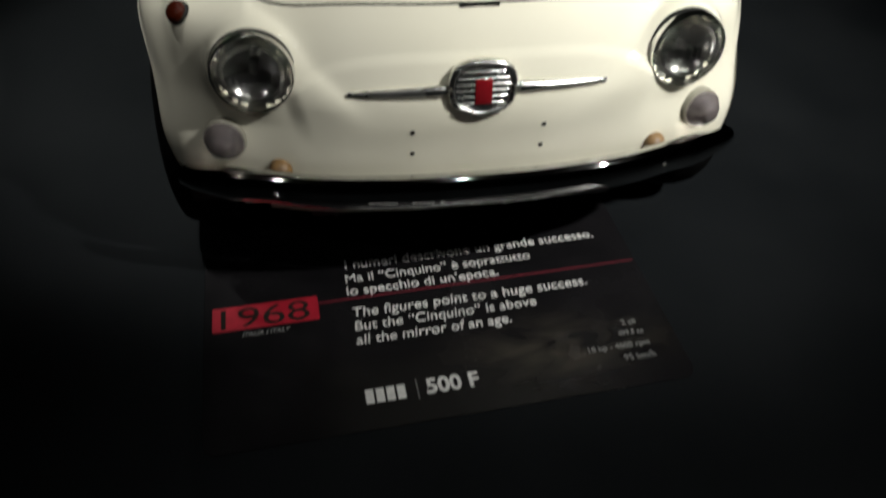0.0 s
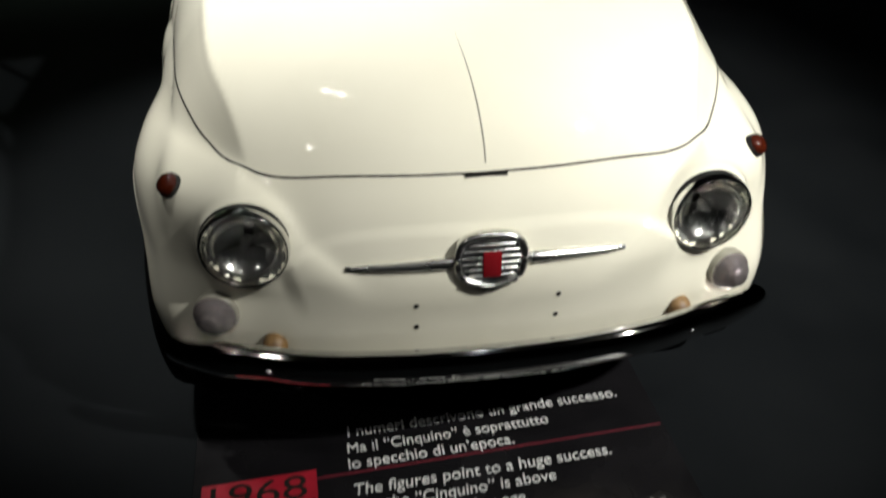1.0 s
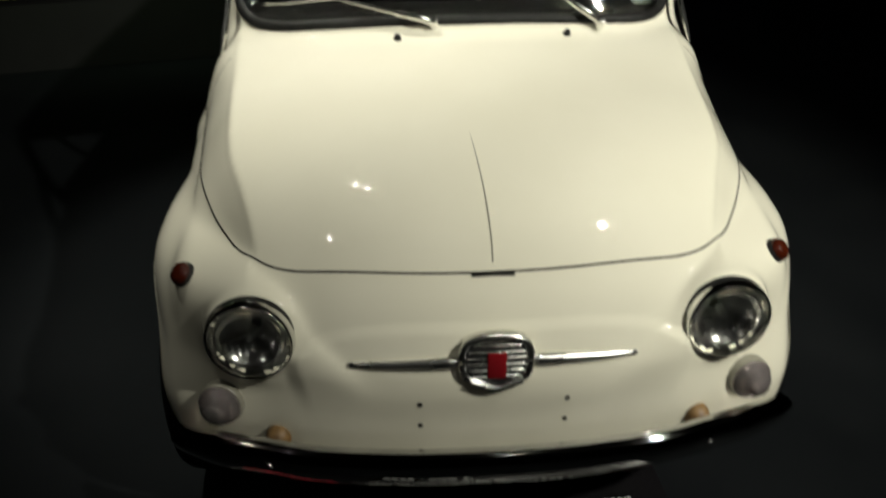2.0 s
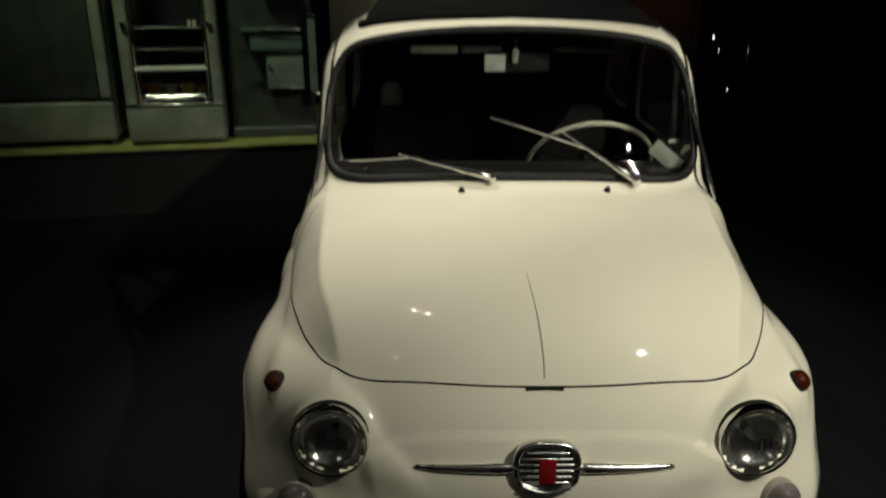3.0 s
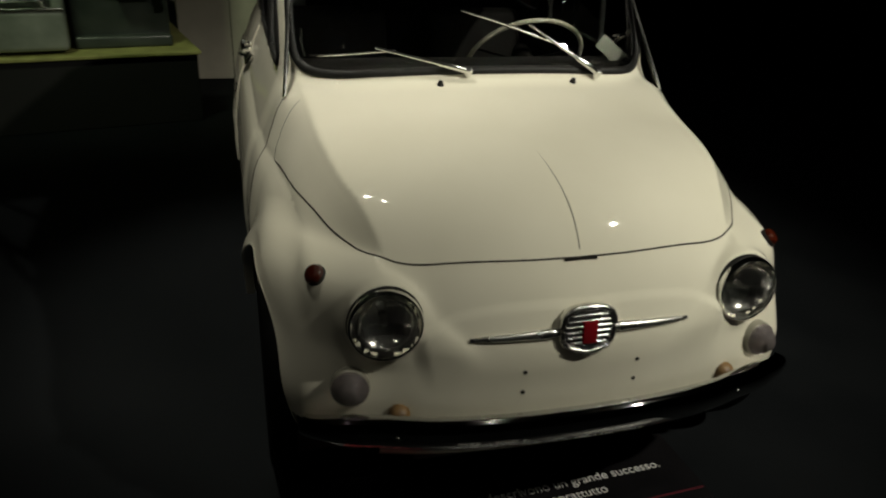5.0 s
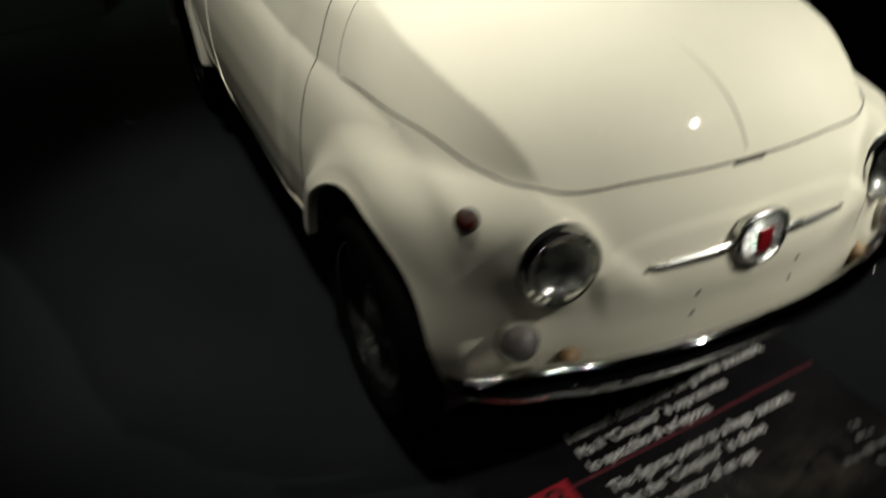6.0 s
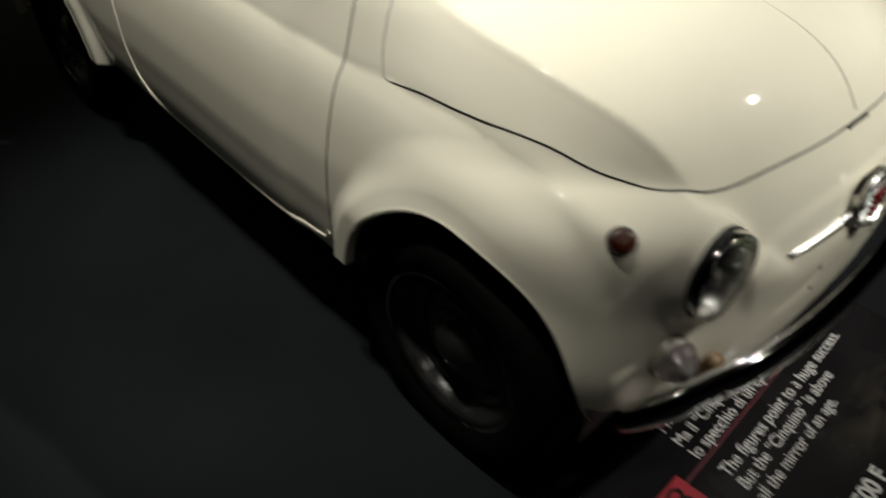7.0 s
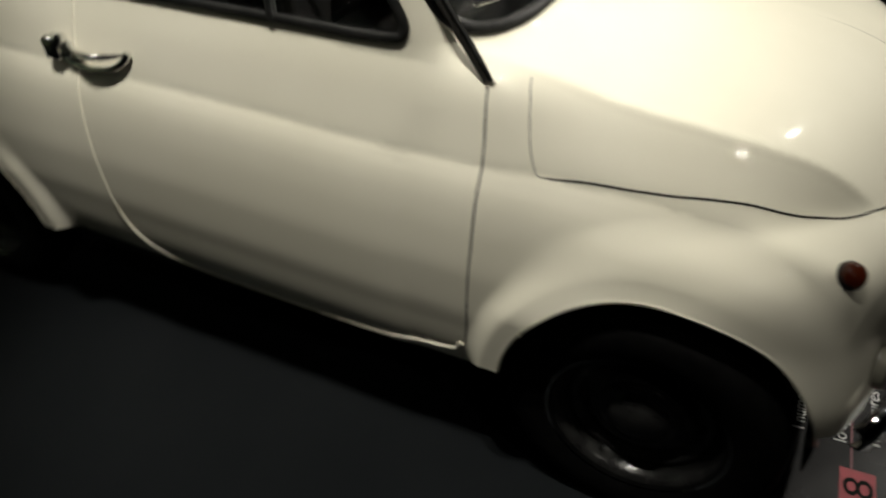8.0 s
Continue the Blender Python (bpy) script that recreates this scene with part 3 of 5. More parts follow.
bead_y = np.linspace(0.105, 0.365, 30)
bead = top_at(-0.018 * np.clip((bead_y - 0.12) / 0.2, 0, 1), bead_y)
part("shaded_bead", tube(bead - (0, 0, 0.0008), np.interp(np.linspace(0, 1, 30), (0, 0.2, 1), (0.0016, 0.0018, 0.0006)), sides=8), SHADED_BEAD, hood, "fine pressed bead along the middle, its shade put into the colour")
catch = flowing(np.c_[np.linspace(-0.035, 0.035, 9), np.full(9, 0.0945)], 2)
part("catch_slot", tube(top_at(catch[:, 0], catch[:, 1]) + (0, 0, 0.0005), 0.0034, sides=8), GAP, hood, "dark catch slot at the front edge")


# arch lips, wells and floor pan
for n, (wy, arch_z, arch) in enumerate(zip(ARCH_Y, ARCH_Z, ARCH_SIZE)):
    for sign in (-1, 1):
        q = np.linspace(radians(9.0 if arch < 0.3 else -4), radians(184 if arch < 0.3 else 170), 60)
        rim_line = side_at(*arch_line(n, q, arch + 0.001), sign)
        bm = bmesh.new()
        rows = []
        for inward, shrink in ((0.0015, -0.0055), (-0.0008, -0.002), (0.0, 0.0015), (0.002, 0.003), (0.006, 0.004), (0.022, 0.002)):
            rows.append([bm.verts.new((p[0] - sign * inward, wy + (p[1] - wy) * (1 - shrink / arch), arch_z + (p[2] - arch_z) * (1 - shrink / arch))) for p in rim_line])
        for a, b in zip(rows, rows[1:]):
            for i in range(len(a) - 1):
                bm.faces.new((a[i], a[i + 1], b[i + 1], b[i]))
        part("arch_lip", bm, PAINT, body)
        bm = bmesh.new()
        q = np.linspace(radians(-12), radians(192), 40)
        wide = arch + 0.004
        rows = [[bm.verts.new((sign * x, v, w)) for v, w in zip(*arch_line(n, q, r))] for x, r in ((0.572, wide), (0.36, wide), (0.36, 0.02))]
        for a, b in zip(rows, rows[1:]):
            for i in range(len(a) - 1):
                bm.faces.new((a[i], a[i + 1], b[i + 1], b[i]))
        part("wheel_well", bm, RUBBER, body, "black inner wheel well")
pan = bmesh.new()
add_box(pan, (-0.56, 0.74, 0.205), (0.56, 1.96, 0.245), 0.01)
part("floor_pan", pan, RUBBER, body, "dark underside")
front_pan = box((-0.33, 0.10, 0.20), (0.33, 0.74, 0.25), 0.01)
part("floor_pan", front_pan, RUBBER, body, "dark underside")


# ---- glazing ----
def pane_on(name, poly, axes, lift, parent, label, inset):
    """A curved pane of two skins that fills an opening in the body."""
    c = poly.mean(0)
    rings = [poly + (c - poly) * f for f in (0.0, 0.18, 0.4, 0.65, 0.88)]
    flat = np.concatenate(rings + [c[None]])
    outer = lift(flat)
    n = outwards(outer)
    count = len(poly)
    faces = []
    for k in range(len(rings) - 1):
        for i in range(count):
            j = (i + 1) % count
            faces.append((k * count + i, k * count + j, (k + 1) * count + j, (k + 1) * count + i))
    last = (len(rings) - 1) * count
    faces += [(last + i, last + (i + 1) % count, len(outer) - 1) for i in range(count)]
    top, under = outer - n * inset, outer - n * (inset + 0.004)
    m = len(outer)
    both = faces + [tuple(m + i for i in f[::-1]) for f in faces]
    both += [(i, m + i, m + (i + 1) % count, (i + 1) % count) for i in range(count)]
    bm = bmesh.new()
    vs = [bm.verts.new(p) for p in np.concatenate([top, under])]
    for f in both:
        bm.faces.new([vs[i] for i in f])
    ob = part(name, bm, GLASS, parent, label)
    ob.visible_shadow = False
    return ob


def rubber_round(poly, lift, parent, radius, name="rubber_seal", label="black rubber seal", out=0.0):
    p = lift(poly)
    n = outwards(p)
    return part(name, tube(p + n * out, radius, sides=12, closed=True, up=n, flat=0.75), RUBBER, parent, label)


lift_front = lambda q: front_at(q[:, 0], q[:, 1])
windscreen = pane_on("windscreen", screen_poly, [0, 2], lift_front, car, "curved clear windscreen", 0.004)
rubber_round(screen_poly, lift_front, windscreen, 0.0115)
for sign in (-1, 1):
    lift_side = lambda q: side_at(q[:, 0], q[:, 1], sign)
    pane_on("side_window", pane_poly, [1, 2], lift_side, doors[sign], "clear door glass", 0.008)
    rubber_round(pane_poly, lift_side, doors[sign], 0.009)
    post = side_at(np.full(12, 1.165), np.linspace(0.895, 1.198, 12), sign)
    part("window_post", tube(post, 0.010, sides=8), RUBBER, doors[sign], "dark window post")
    quarter = pane_on("quarter_window", quarter_poly, [1, 2], lift_side, car, "fixed rear side glass", 0.006)
    rubber_round(quarter_poly, lift_side, quarter, 0.008)
    # drip rail from the foot of the screen pillar up over the door
    rail = flowing([(0.530, 0.752, 0.846), (0.528, 0.785, 0.900), (0.522, 0.84, 0.985), (0.512, 0.905, 1.08), (0.495, 0.975, 1.165), (0.48, 1.07, 1.225), (0.47, 1.35, 1.25), (0.47, 1.6, 1.235)], 6)
    line = settle(body_field, rail * (sign, 1, 1), 4)
    line[:19] = line[0] + (line[18] - line[0]) * np.linspace(0, 1, 19)[:, None]
    n = outwards(line)
    part("drip_rail", tube(line + n * 0.003, np.interp(np.linspace(0, 1, len(line)), (0, 0.05, 0.9, 1), (0.004, 0.0060, 0.0042, 0.003)), sides=8), CHROME, body, "thin bright drip rail")
    part("rail_seal", tube(line + n * 0.002 + (0, 0.009, 0.0), 0.0060, sides=8), GAP, body, "dark rubber strip beside the rail")


# ---- lamps and trim ----


def facing_out(p, n, lift=0.0):
    """A pose whose z axis stands on the skin at p."""
    return Matrix.Translation(Vector(p) + Vector(n) * lift) @ Vector(n).to_track_quat("Z", "Y").to_matrix().to_4x4()


def headlight(sign):
    aim = Vector((sign * 0.05, -1.0, 0.06)).normalized()
    at = facing_out((sign * 0.400, 0.084, 0.5658), aim) @ Matrix.Scale(0.93, 4)
    lamp = part("headlight", lathe([(0.0815, -0.02), (0.0815, -0.0005), (0.0805, 0.0010), (0.0780, 0.0010)], 64), RUBBER, car, "round headlamp in a chrome bezel with a thin black gasket", at)
    part("bezel", lathe([(0.0802, 0.0), (0.0801, 0.006), (0.0795, 0.012), (0.0783, 0.0162), (0.0768, 0.0178), (0.0752, 0.0172), (0.0742, 0.0150), (0.0738, 0.006)], 72), POLISHED, lamp, "rounded chrome bezel")
    bowl = [(0.0726, 0.0085)] + [(0.0722 * math.sin(a), 0.012 - 0.052 * (math.cos(a))) for a in np.linspace(radians(80), radians(4), 16)]
    part("reflector", lathe(bowl, 96), MIRROR, lamp, "silvered reflector bowl")
    part("bulb", lathe([(0.0, 0.002), (0.005, 0.000), (0.007, -0.006), (0.0065, -0.016), (0.009, -0.020), (0.009, -0.032)], 24), CHROME, lamp, "small glass bulb")
    lens = part("lens", lens_glass(), LENS, lamp, "fluted clear glass lens")
    lens.visible_shadow = False


def lens_glass():
    """A domed lens: smooth outside, pressed inside into upright flutes with a coarser block across the middle."""
    bm = bmesh.new()
    outer, inner = [], []
    for r in np.linspace(0.0730, 0.0012, 36):
        ring_out, ring_in = [], []
        for a in np.linspace(0, math.tau, 96, endpoint=False):
            x, y = r * math.cos(a), r * math.sin(a)
            dome = 0.0140 + 0.0135 * (1 - (r / 0.0730) ** 2)
            coarse = abs(y) < 0.022 and abs(x) < 0.045
            flute = (0.00090 * math.cos(x * 520) if coarse else 0.00022 * math.cos(x * 980)) * min(1.0, (0.0730 - r) / 0.024)
            ring_out.append(bm.verts.new((x, y, dome)))
            ring_in.append(bm.verts.new((x, y, dome - 0.0040 + flute)))
        outer.append(ring_out)
        inner.append(ring_in)
    for rings, turn in ((outer, 1), (inner, -1)):
        for p, q in zip(rings, rings[1:]):
            for i in range(96):
                k = (i + 1) % 96
                bm.faces.new((p[i], p[k], q[k], q[i])[::turn])
        bm.faces.new(rings[-1][::turn])
    for i in range(96):
        k = (i + 1) % 96
        bm.faces.new((outer[0][i], inner[0][i], inner[0][k], outer[0][k]))
    return bm


def turn_signal(sign):
    p = front_at([sign * 0.468], [0.428])[0]
    n = outwards(p[None])[0] * (0.8, 1, 0.5) + np.array([0, -0.25, 0])
    at = facing_out(p, n / np.linalg.norm(n), 0.006)
    lamp = part("turn_signal", lathe([(0.040, -0.012), (0.040, 0.003), (0.038, 0.006), (0.034, 0.006)], 36), IVORY, car, "small round clear front indicator on a pale gasket", at)
    steps = [(0.0375, 0.004), (0.0380, 0.008), (0.0365, 0.0095), (0.0372, 0.013), (0.0345, 0.0165), (0.0310, 0.0175), (0.0300, 0.0200), (0.0305, 0.0225), (0.0285, 0.0240), (0.0280, 0.0275), (0.0240, 0.0310), (0.0195, 0.0325)]
    nose = [(0.0180, 0.0345), (0.0175, 0.0375), (0.0145, 0.0405), (0.0080, 0.0420), (0.0, 0.0425)]
    lens = part("lens", lathe(steps + nose + [(0.0, 0.0400), (0.0120, 0.0385), (0.0155, 0.0340), (0.0220, 0.0290), (0.0260, 0.0220), (0.0330, 0.0140), (0.0345, 0.0055)], 48), FROST, lamp, "ringed clear plastic lens")
    lens.visible_shadow = False
    part("reflector", lathe([(0.0345, 0.0065), (0.024, 0.001), (0.010, -0.003), (0.0, -0.004)], 32), SATIN, lamp, "bright reflector dish")
    part("bulb", lathe([(0.0, 0.020), (0.006, 0.017), (0.008, 0.010), (0.006, 0.0), (0.006, -0.005)], 20), CHROME, lamp)


def side_marker(sign):
    p = np.array([[sign * 0.521, 0.186, 0.632]])
    p = settle(body_field, p, 4)[0] * 0.5 + p[0] * 0.5
    n = outwards(p[None])[0]
    lamp = part("side_marker", lathe([(0.0220, -0.006), (0.0220, 0.003), (0.0205, 0.0050), (0.018, 0.0050)], 32), RUBBER, car, "round amber side lamp", facing_out(p, n))
    part("lens", lathe([(0.0202, 0.004), (0.0195, 0.009), (0.0165, 0.0135), (0.0105, 0.0165), (0.0, 0.0178)], 32), AMBER, lamp, "domed amber-red lens")


for sign in (-1, 1):
    headlight(sign)
    turn_signal(sign)
    side_marker(sign)


def trim_spear(sign):
    x = np.linspace(0.055, 0.236, 26)
    z = np.interp(x, (0.055, 0.236), (0.540, 0.532))
    p = front_at(sign * x, z)
    n = outwards(p)
    t = (x - x[0]) / (x[-1] - x[0])
    spear = part("trim_spear", tube(p + n * 0.003, np.interp(t, (0, 0.12, 0.85, 1), (0.0075, 0.0105, 0.0062, 0.0035)), sides=14, up=n, flat=0.8), TRIM, car, "tapering chrome spear")
    part("tip", tube(p[-2:] + n[-2:] * 0.003 + ((sign * 0.002, 0, 0),) * 2, 0.0040, sides=10), DARK, spear)


for sign in (-1, 1):
    trim_spear(sign)

BADGE_AT = Matrix.Translation((0, front_at([0.0], [0.543])[0][1] + 0.004, 0.543)) @ Matrix.Rotation(radians(-5), 4, "X") @ Matrix.Scale(0.95, 4)
shield = flowing([(0, 0.0555), (0.030, 0.053), (0.052, 0.043), (0.0625, 0.022), (0.0630, -0.010), (0.056, -0.032), (0.035, -0.043), (0.0, -0.0555),
                  (-0.035, -0.043), (-0.056, -0.032), (-0.0630, -0.010), (-0.0625, 0.022), (-0.052, 0.043), (-0.030, 0.053)], 5, True)
badge = part("badge", plate(shield, 0.014, 0.004), CHROME, car, "shield-shaped chrome badge with bars and a red plate", BADGE_AT)
part("backing", plate(shield * 0.84, 0.0155, 0.001), DARK, badge, "dark recessed field")
part("frame", tube(np.c_[shield[:, 0] * 0.93, np.full(len(shield), -0.014), shield[:, 1] * 0.93], 0.0068, sides=12, closed=True), TRIM, badge, "rounded chrome frame")
for k, z in enumerate((0.036, 0.0235, 0.011, -0.0015, -0.014, -0.0265)):
    w = (0.040, 0.048, 0.051, 0.051, 0.048, 0.040)[k]
    part("bar", tube([(-w, -0.0165, z - 0.002), (-w * 0.5, -0.0195, z), (0, -0.0200, z), (w * 0.5, -0.0195, z), (w, -0.0165, z - 0.002)], 0.0030, sides=10), TRIM, badge)
for k in range(-7, 8):
    part("tooth", box((k * 0.0052 - 0.0012, -0.0200, 0.0385), (k * 0.0052 + 0.0012, -0.0150, 0.0440 - 0.00012 * k * k), 0.0005, 1), TRIM, badge)
part("red_plate", box((-0.0165, -0.0255, -0.028), (0.0165, -0.016, 0.024), 0.0025), RED, badge, "red enamel plate")
part("lower_lip", tube(flowing([(-0.045, -0.020, -0.036), (-0.02, -0.0225, -0.044), (0.0, -0.023, -0.0475), (0.02, -0.0225, -0.044), (0.045, -0.020, -0.036)], 4), 0.0055, sides=10), TRIM, badge)

for x in (-0.126, 0.123):
    for z in (0.458, 0.4085):
        p = front_at([x], [z])[0]
        part("mounting_hole", lathe([(0.0, 0.0012), (0.0042, 0.0012), (0.0048, 0.0)], 16), GAP, body, "small drilled plate hole", facing_out(p, outwards(p[None])[0]))


# ---- bumper ----
def bumper_line(count=90, reach=0.566):
    a = np.linspace(-reach, reach, count)
    lead = np.array([nose_plan(abs(v)) * 0.70 for v in a])
    return a, lead - 0.022


bx, by = bumper_line()
section = [(0.018, 0.3785), (0.009, 0.3790), (0.001, 0.3765), (-0.005, 0.371), (-0.0090, 0.363), (-0.0110, 0.354), (-0.0118, 0.343), (-0.0105, 0.331), (-0.0080, 0.320), (-0.003, 0.312), (0.008, 0.3075), (0.012, 0.311), (0.001, 0.318), (-0.004, 0.345), (0.002, 0.368), (0.018, 0.372)]
bm = bmesh.new()
slope_b = np.gradient(by, bx)
rings = []
for x, y, s in zip(bx, by, slope_b):
    n = np.array([s, -1.0]) / math.hypot(s, 1.0)
    fade = 1.0 - 0.40 * step(abs(x), 0.47, 0.57)
    drop = 0.004 * step(abs(x), 0.45, 0.6)
    rings.append([bm.verts.new((x - n[0] * d, y - n[1] * d, 0.345 + (z - 0.345) * fade - drop)) for d, z in section])
for a, b in zip(rings, rings[1:]):
    for i in range(len(section)):
        bm.faces.new((a[i], a[(i + 1) % len(section)], b[(i + 1) % len(section)], b[i]))
bm.faces.new(rings[0])
bm.faces.new(rings[-1][::-1])
bumper = part("bumper", bm, AGED, car, "slim curved chrome front bumper blade")
for x in (-0.39, 0.385):
    k = int(np.argmin(np.abs(bx - x)))
    part("bolt", lathe([(0.0, 0.006), (0.006, 0.005), (0.0085, 0.001), (0.0085, -0.004)], 18), CHROME, bumper, "domed chrome bolt", facing_out((bx[k], by[k] - 0.009, 0.342), (slope_b[k], -1, 0)))
for sign in (-1, 1):
    p = front_at([sign * 0.375], [0.378])[0]
    part("bracket_grommet", lathe([(0.022, -0.02), (0.022, 0.004), (0.019, 0.013), (0.012, 0.019), (0.0, 0.021)], 28), TAN, bumper, "tan rubber bracket grommet", Matrix.Translation((p[0], p[1] - 0.004, 0.368)) @ Matrix.Rotation(radians(30), 4, "X"))
    k = int(np.argmin(np.abs(bx - sign * 0.375)))
    part("bracket", box((p[0] - 0.018, by[k] + 0.006, 0.335), (p[0] + 0.018, p[1] + 0.03, 0.352), 0.004), RUBBER, bumper)
    # jack and tow hook stubs under the nose
    part("suspension_arm", box((sign * 0.30 - 0.11, 0.30, 0.17), (sign * 0.30 + 0.11, 0.36, 0.205), 0.01), RUBBER, body, "dark steel suspension arm")


# ---- wheels ----
def wheel(sign, y):
    out = Matrix.Translation((sign * 0.562, y, WHEEL_Z - 0.002)) @ Matrix.Rotation(radians(90 * sign), 4, "Y")
    tyre_line = [(0.158, -0.055), (0.175, -0.064), (0.210, -0.068), (0.238, -0.060), (0.250, -0.048), (0.2550, -0.020), (0.2555, 0.020), (0.250, 0.046), (0.243, 0.058), (0.234, 0.0625), (0.226, 0.0655),
                 (0.210, 0.0675), (0.196, 0.0665), (0.180, 0.064), (0.168, 0.059), (0.158, 0.054)]
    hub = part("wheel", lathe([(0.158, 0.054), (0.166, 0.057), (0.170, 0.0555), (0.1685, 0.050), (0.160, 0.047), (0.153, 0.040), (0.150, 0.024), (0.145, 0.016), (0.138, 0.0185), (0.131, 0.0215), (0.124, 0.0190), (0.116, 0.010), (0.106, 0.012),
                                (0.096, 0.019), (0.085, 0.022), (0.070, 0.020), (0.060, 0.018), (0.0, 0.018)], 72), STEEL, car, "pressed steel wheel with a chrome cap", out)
    part("tyre", lathe(tyre_line, 72), TYRE, hub, "narrow black tyre")
    part("rim_ring", lathe([(0.164, 0.056), (0.168, 0.0600), (0.172, 0.0590), (0.1725, 0.0555)], 72), POLISHED, hub, "bright rim edge")
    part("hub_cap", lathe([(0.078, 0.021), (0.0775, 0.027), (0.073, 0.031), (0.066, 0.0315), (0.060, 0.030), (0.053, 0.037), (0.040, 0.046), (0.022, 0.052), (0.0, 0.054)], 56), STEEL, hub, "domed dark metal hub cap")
    for a in range(8):
        q = math.tau * a / 8
        part("slot", box((-0.011, -0.005, -0.003), (0.011, 0.005, 0.004), 0.002, 2, Matrix.Translation((0.110 * math.cos(q), 0.110 * math.sin(q), 0.0105)) @ Matrix.Rotation(q + math.pi / 2, 4, "Z")), GAP, hub)
    part("valve", lathe([(0.0, 0.028), (0.003, 0.028), (0.0035, 0.012), (0.0045, 0.0)], 12), CHROME, hub, "", Matrix.Translation((-0.118, 0.060, 0.012)))


for y in WHEEL_Y:
    for sign in (-1, 1):
        wheel(sign, y)

# ---- folding roof ----
def roof_cover():
    xs, ys = np.linspace(-0.408, 0.408, 41), np.linspace(1.045, 2.20, 60)
    gx, gy = np.meshgrid(xs, ys, indexing="ij")
    p = top_at(gx, gy).reshape(41, 60, 3)
    edge = np.minimum(1 - np.abs(gx) / 0.408, (gy - 1.045) / 0.6)
    lift = 0.022 * step(edge, 0.0, 0.045) + 0.010 * step(gy, 1.1, 1.5) + 0.0025 * np.sin((gy - 1.05) * 38) * step(gy, 1.3, 1.5) + 0.004
    lift += 0.0022 * np.sin(gx * 21 + 3 * gy) * np.sin(gy * 16)
    p[..., 2] += lift
    bm = bmesh.new()
    v = [[bm.verts.new(p[i, j]) for j in range(60)] for i in range(41)]
    low = top_at(gx, gy).reshape(41, 60, 3)
    w = {}
    for i in range(41):
        for j in range(60):
            if i in (0, 40) or j in (0, 59):
                w[i, j] = bm.verts.new(low[i, j] - (0, 0, 0.01))
    for i in range(40):
        for j in range(59):
            bm.faces.new((v[i][j], v[i + 1][j], v[i + 1][j + 1], v[i][j + 1]))
    for i in range(40):
        for j in (0, 59):
            bm.faces.new((v[i][j], v[i + 1][j], w[i + 1, j], w[i, j]))
    for j in range(59):
        for i in (0, 40):
            bm.faces.new((v[i][j], v[i][j + 1], w[i, j + 1], w[i, j]))
    cover = part("folding_roof", bm, CANVAS, car, "black canvas folding roof, closed")
    hem = flowing([(-0.405, 1.06), (-0.405, 1.046), (-0.3, 1.043), (0, 1.041), (0.3, 1.043), (0.405, 1.046), (0.405, 1.06)], 8)
    part("hem", tube(top_at(hem[:, 0], hem[:, 1], 0.008), 0.010, sides=10), CANVAS, cover, "rolled front hem")


roof_cover()

# ---- wipers and jets ----
def wiper(pivot, elbow, tip, root):
    """An arm from its spindle to the blade's clip, and a blade from root to tip, just over the glass."""
    def lay(points, out):
        p = front_at([q[0] for q in points], [q[1] for q in points])
        return p + outwards(p) * out
    base = lay([pivot], 0.012)[0]
    n = outwards(base[None])[0]
    arm = part("wiper", lathe([(0.0, 0.016), (0.007, 0.015), (0.0105, 0.010), (0.0115, -0.014)], 22), CHROME, car, "chrome wiper with a thin blade", facing_out(base, n))
    back = arm.matrix_basis.inverted()
    def keep(bm):
        bmesh.ops.transform(bm, matrix=back, verts=bm.verts[:])
        return bm
    t = np.linspace(0, 1, 24)[:, None]
    line = np.array(pivot) * (1 - t) + np.array(elbow) * t
    p = lay(line, 0.0) + outwards(lay(line, 0.0)) * np.interp(t[:, 0], (0, 0.15, 1), (0.014, 0.024, 0.016))[:, None]
    part("arm", keep(tube(p, np.interp(t[:, 0], (0, 0.3, 0.36, 1), (0.0090, 0.0078, 0.0048, 0.0036)), sides=10)), CHROME, arm, "tapered chrome arm")
    line = np.array(root) * (1 - t) + np.array(tip) * t
    p = lay(line, 0.0) + outwards(lay(line, 0.0)) * (0.004 + 0.007 * np.sin(np.pi * t))
    part("blade", keep(tube(p, 0.0030, sides=8)), CHROME, arm, "thin bright blade holder")
    p = lay(line, 0.0035)
    part("blade_rubber", keep(tube(p, 0.0026, sides=6)), RUBBER, arm, "black rubber lip")


wiper((-0.060, 0.899), (-0.297, 0.955), (-0.452, 0.932), (-0.245, 0.952))
wiper((0.308, 0.888), (0.120, 1.008), (-0.062, 1.045), (0.195, 0.968))
for x in (-0.138, 0.233):
    p = front_at([x], [0.877])[0]
    part("washer_jet", lathe([(0.0085, -0.004), (0.0085, 0.003), (0.006, 0.006), (0.0055, 0.011), (0.0, 0.0125)], 18), RUBBER, car, "tiny dark washer jet", facing_out(p, outwards(p[None])[0]))

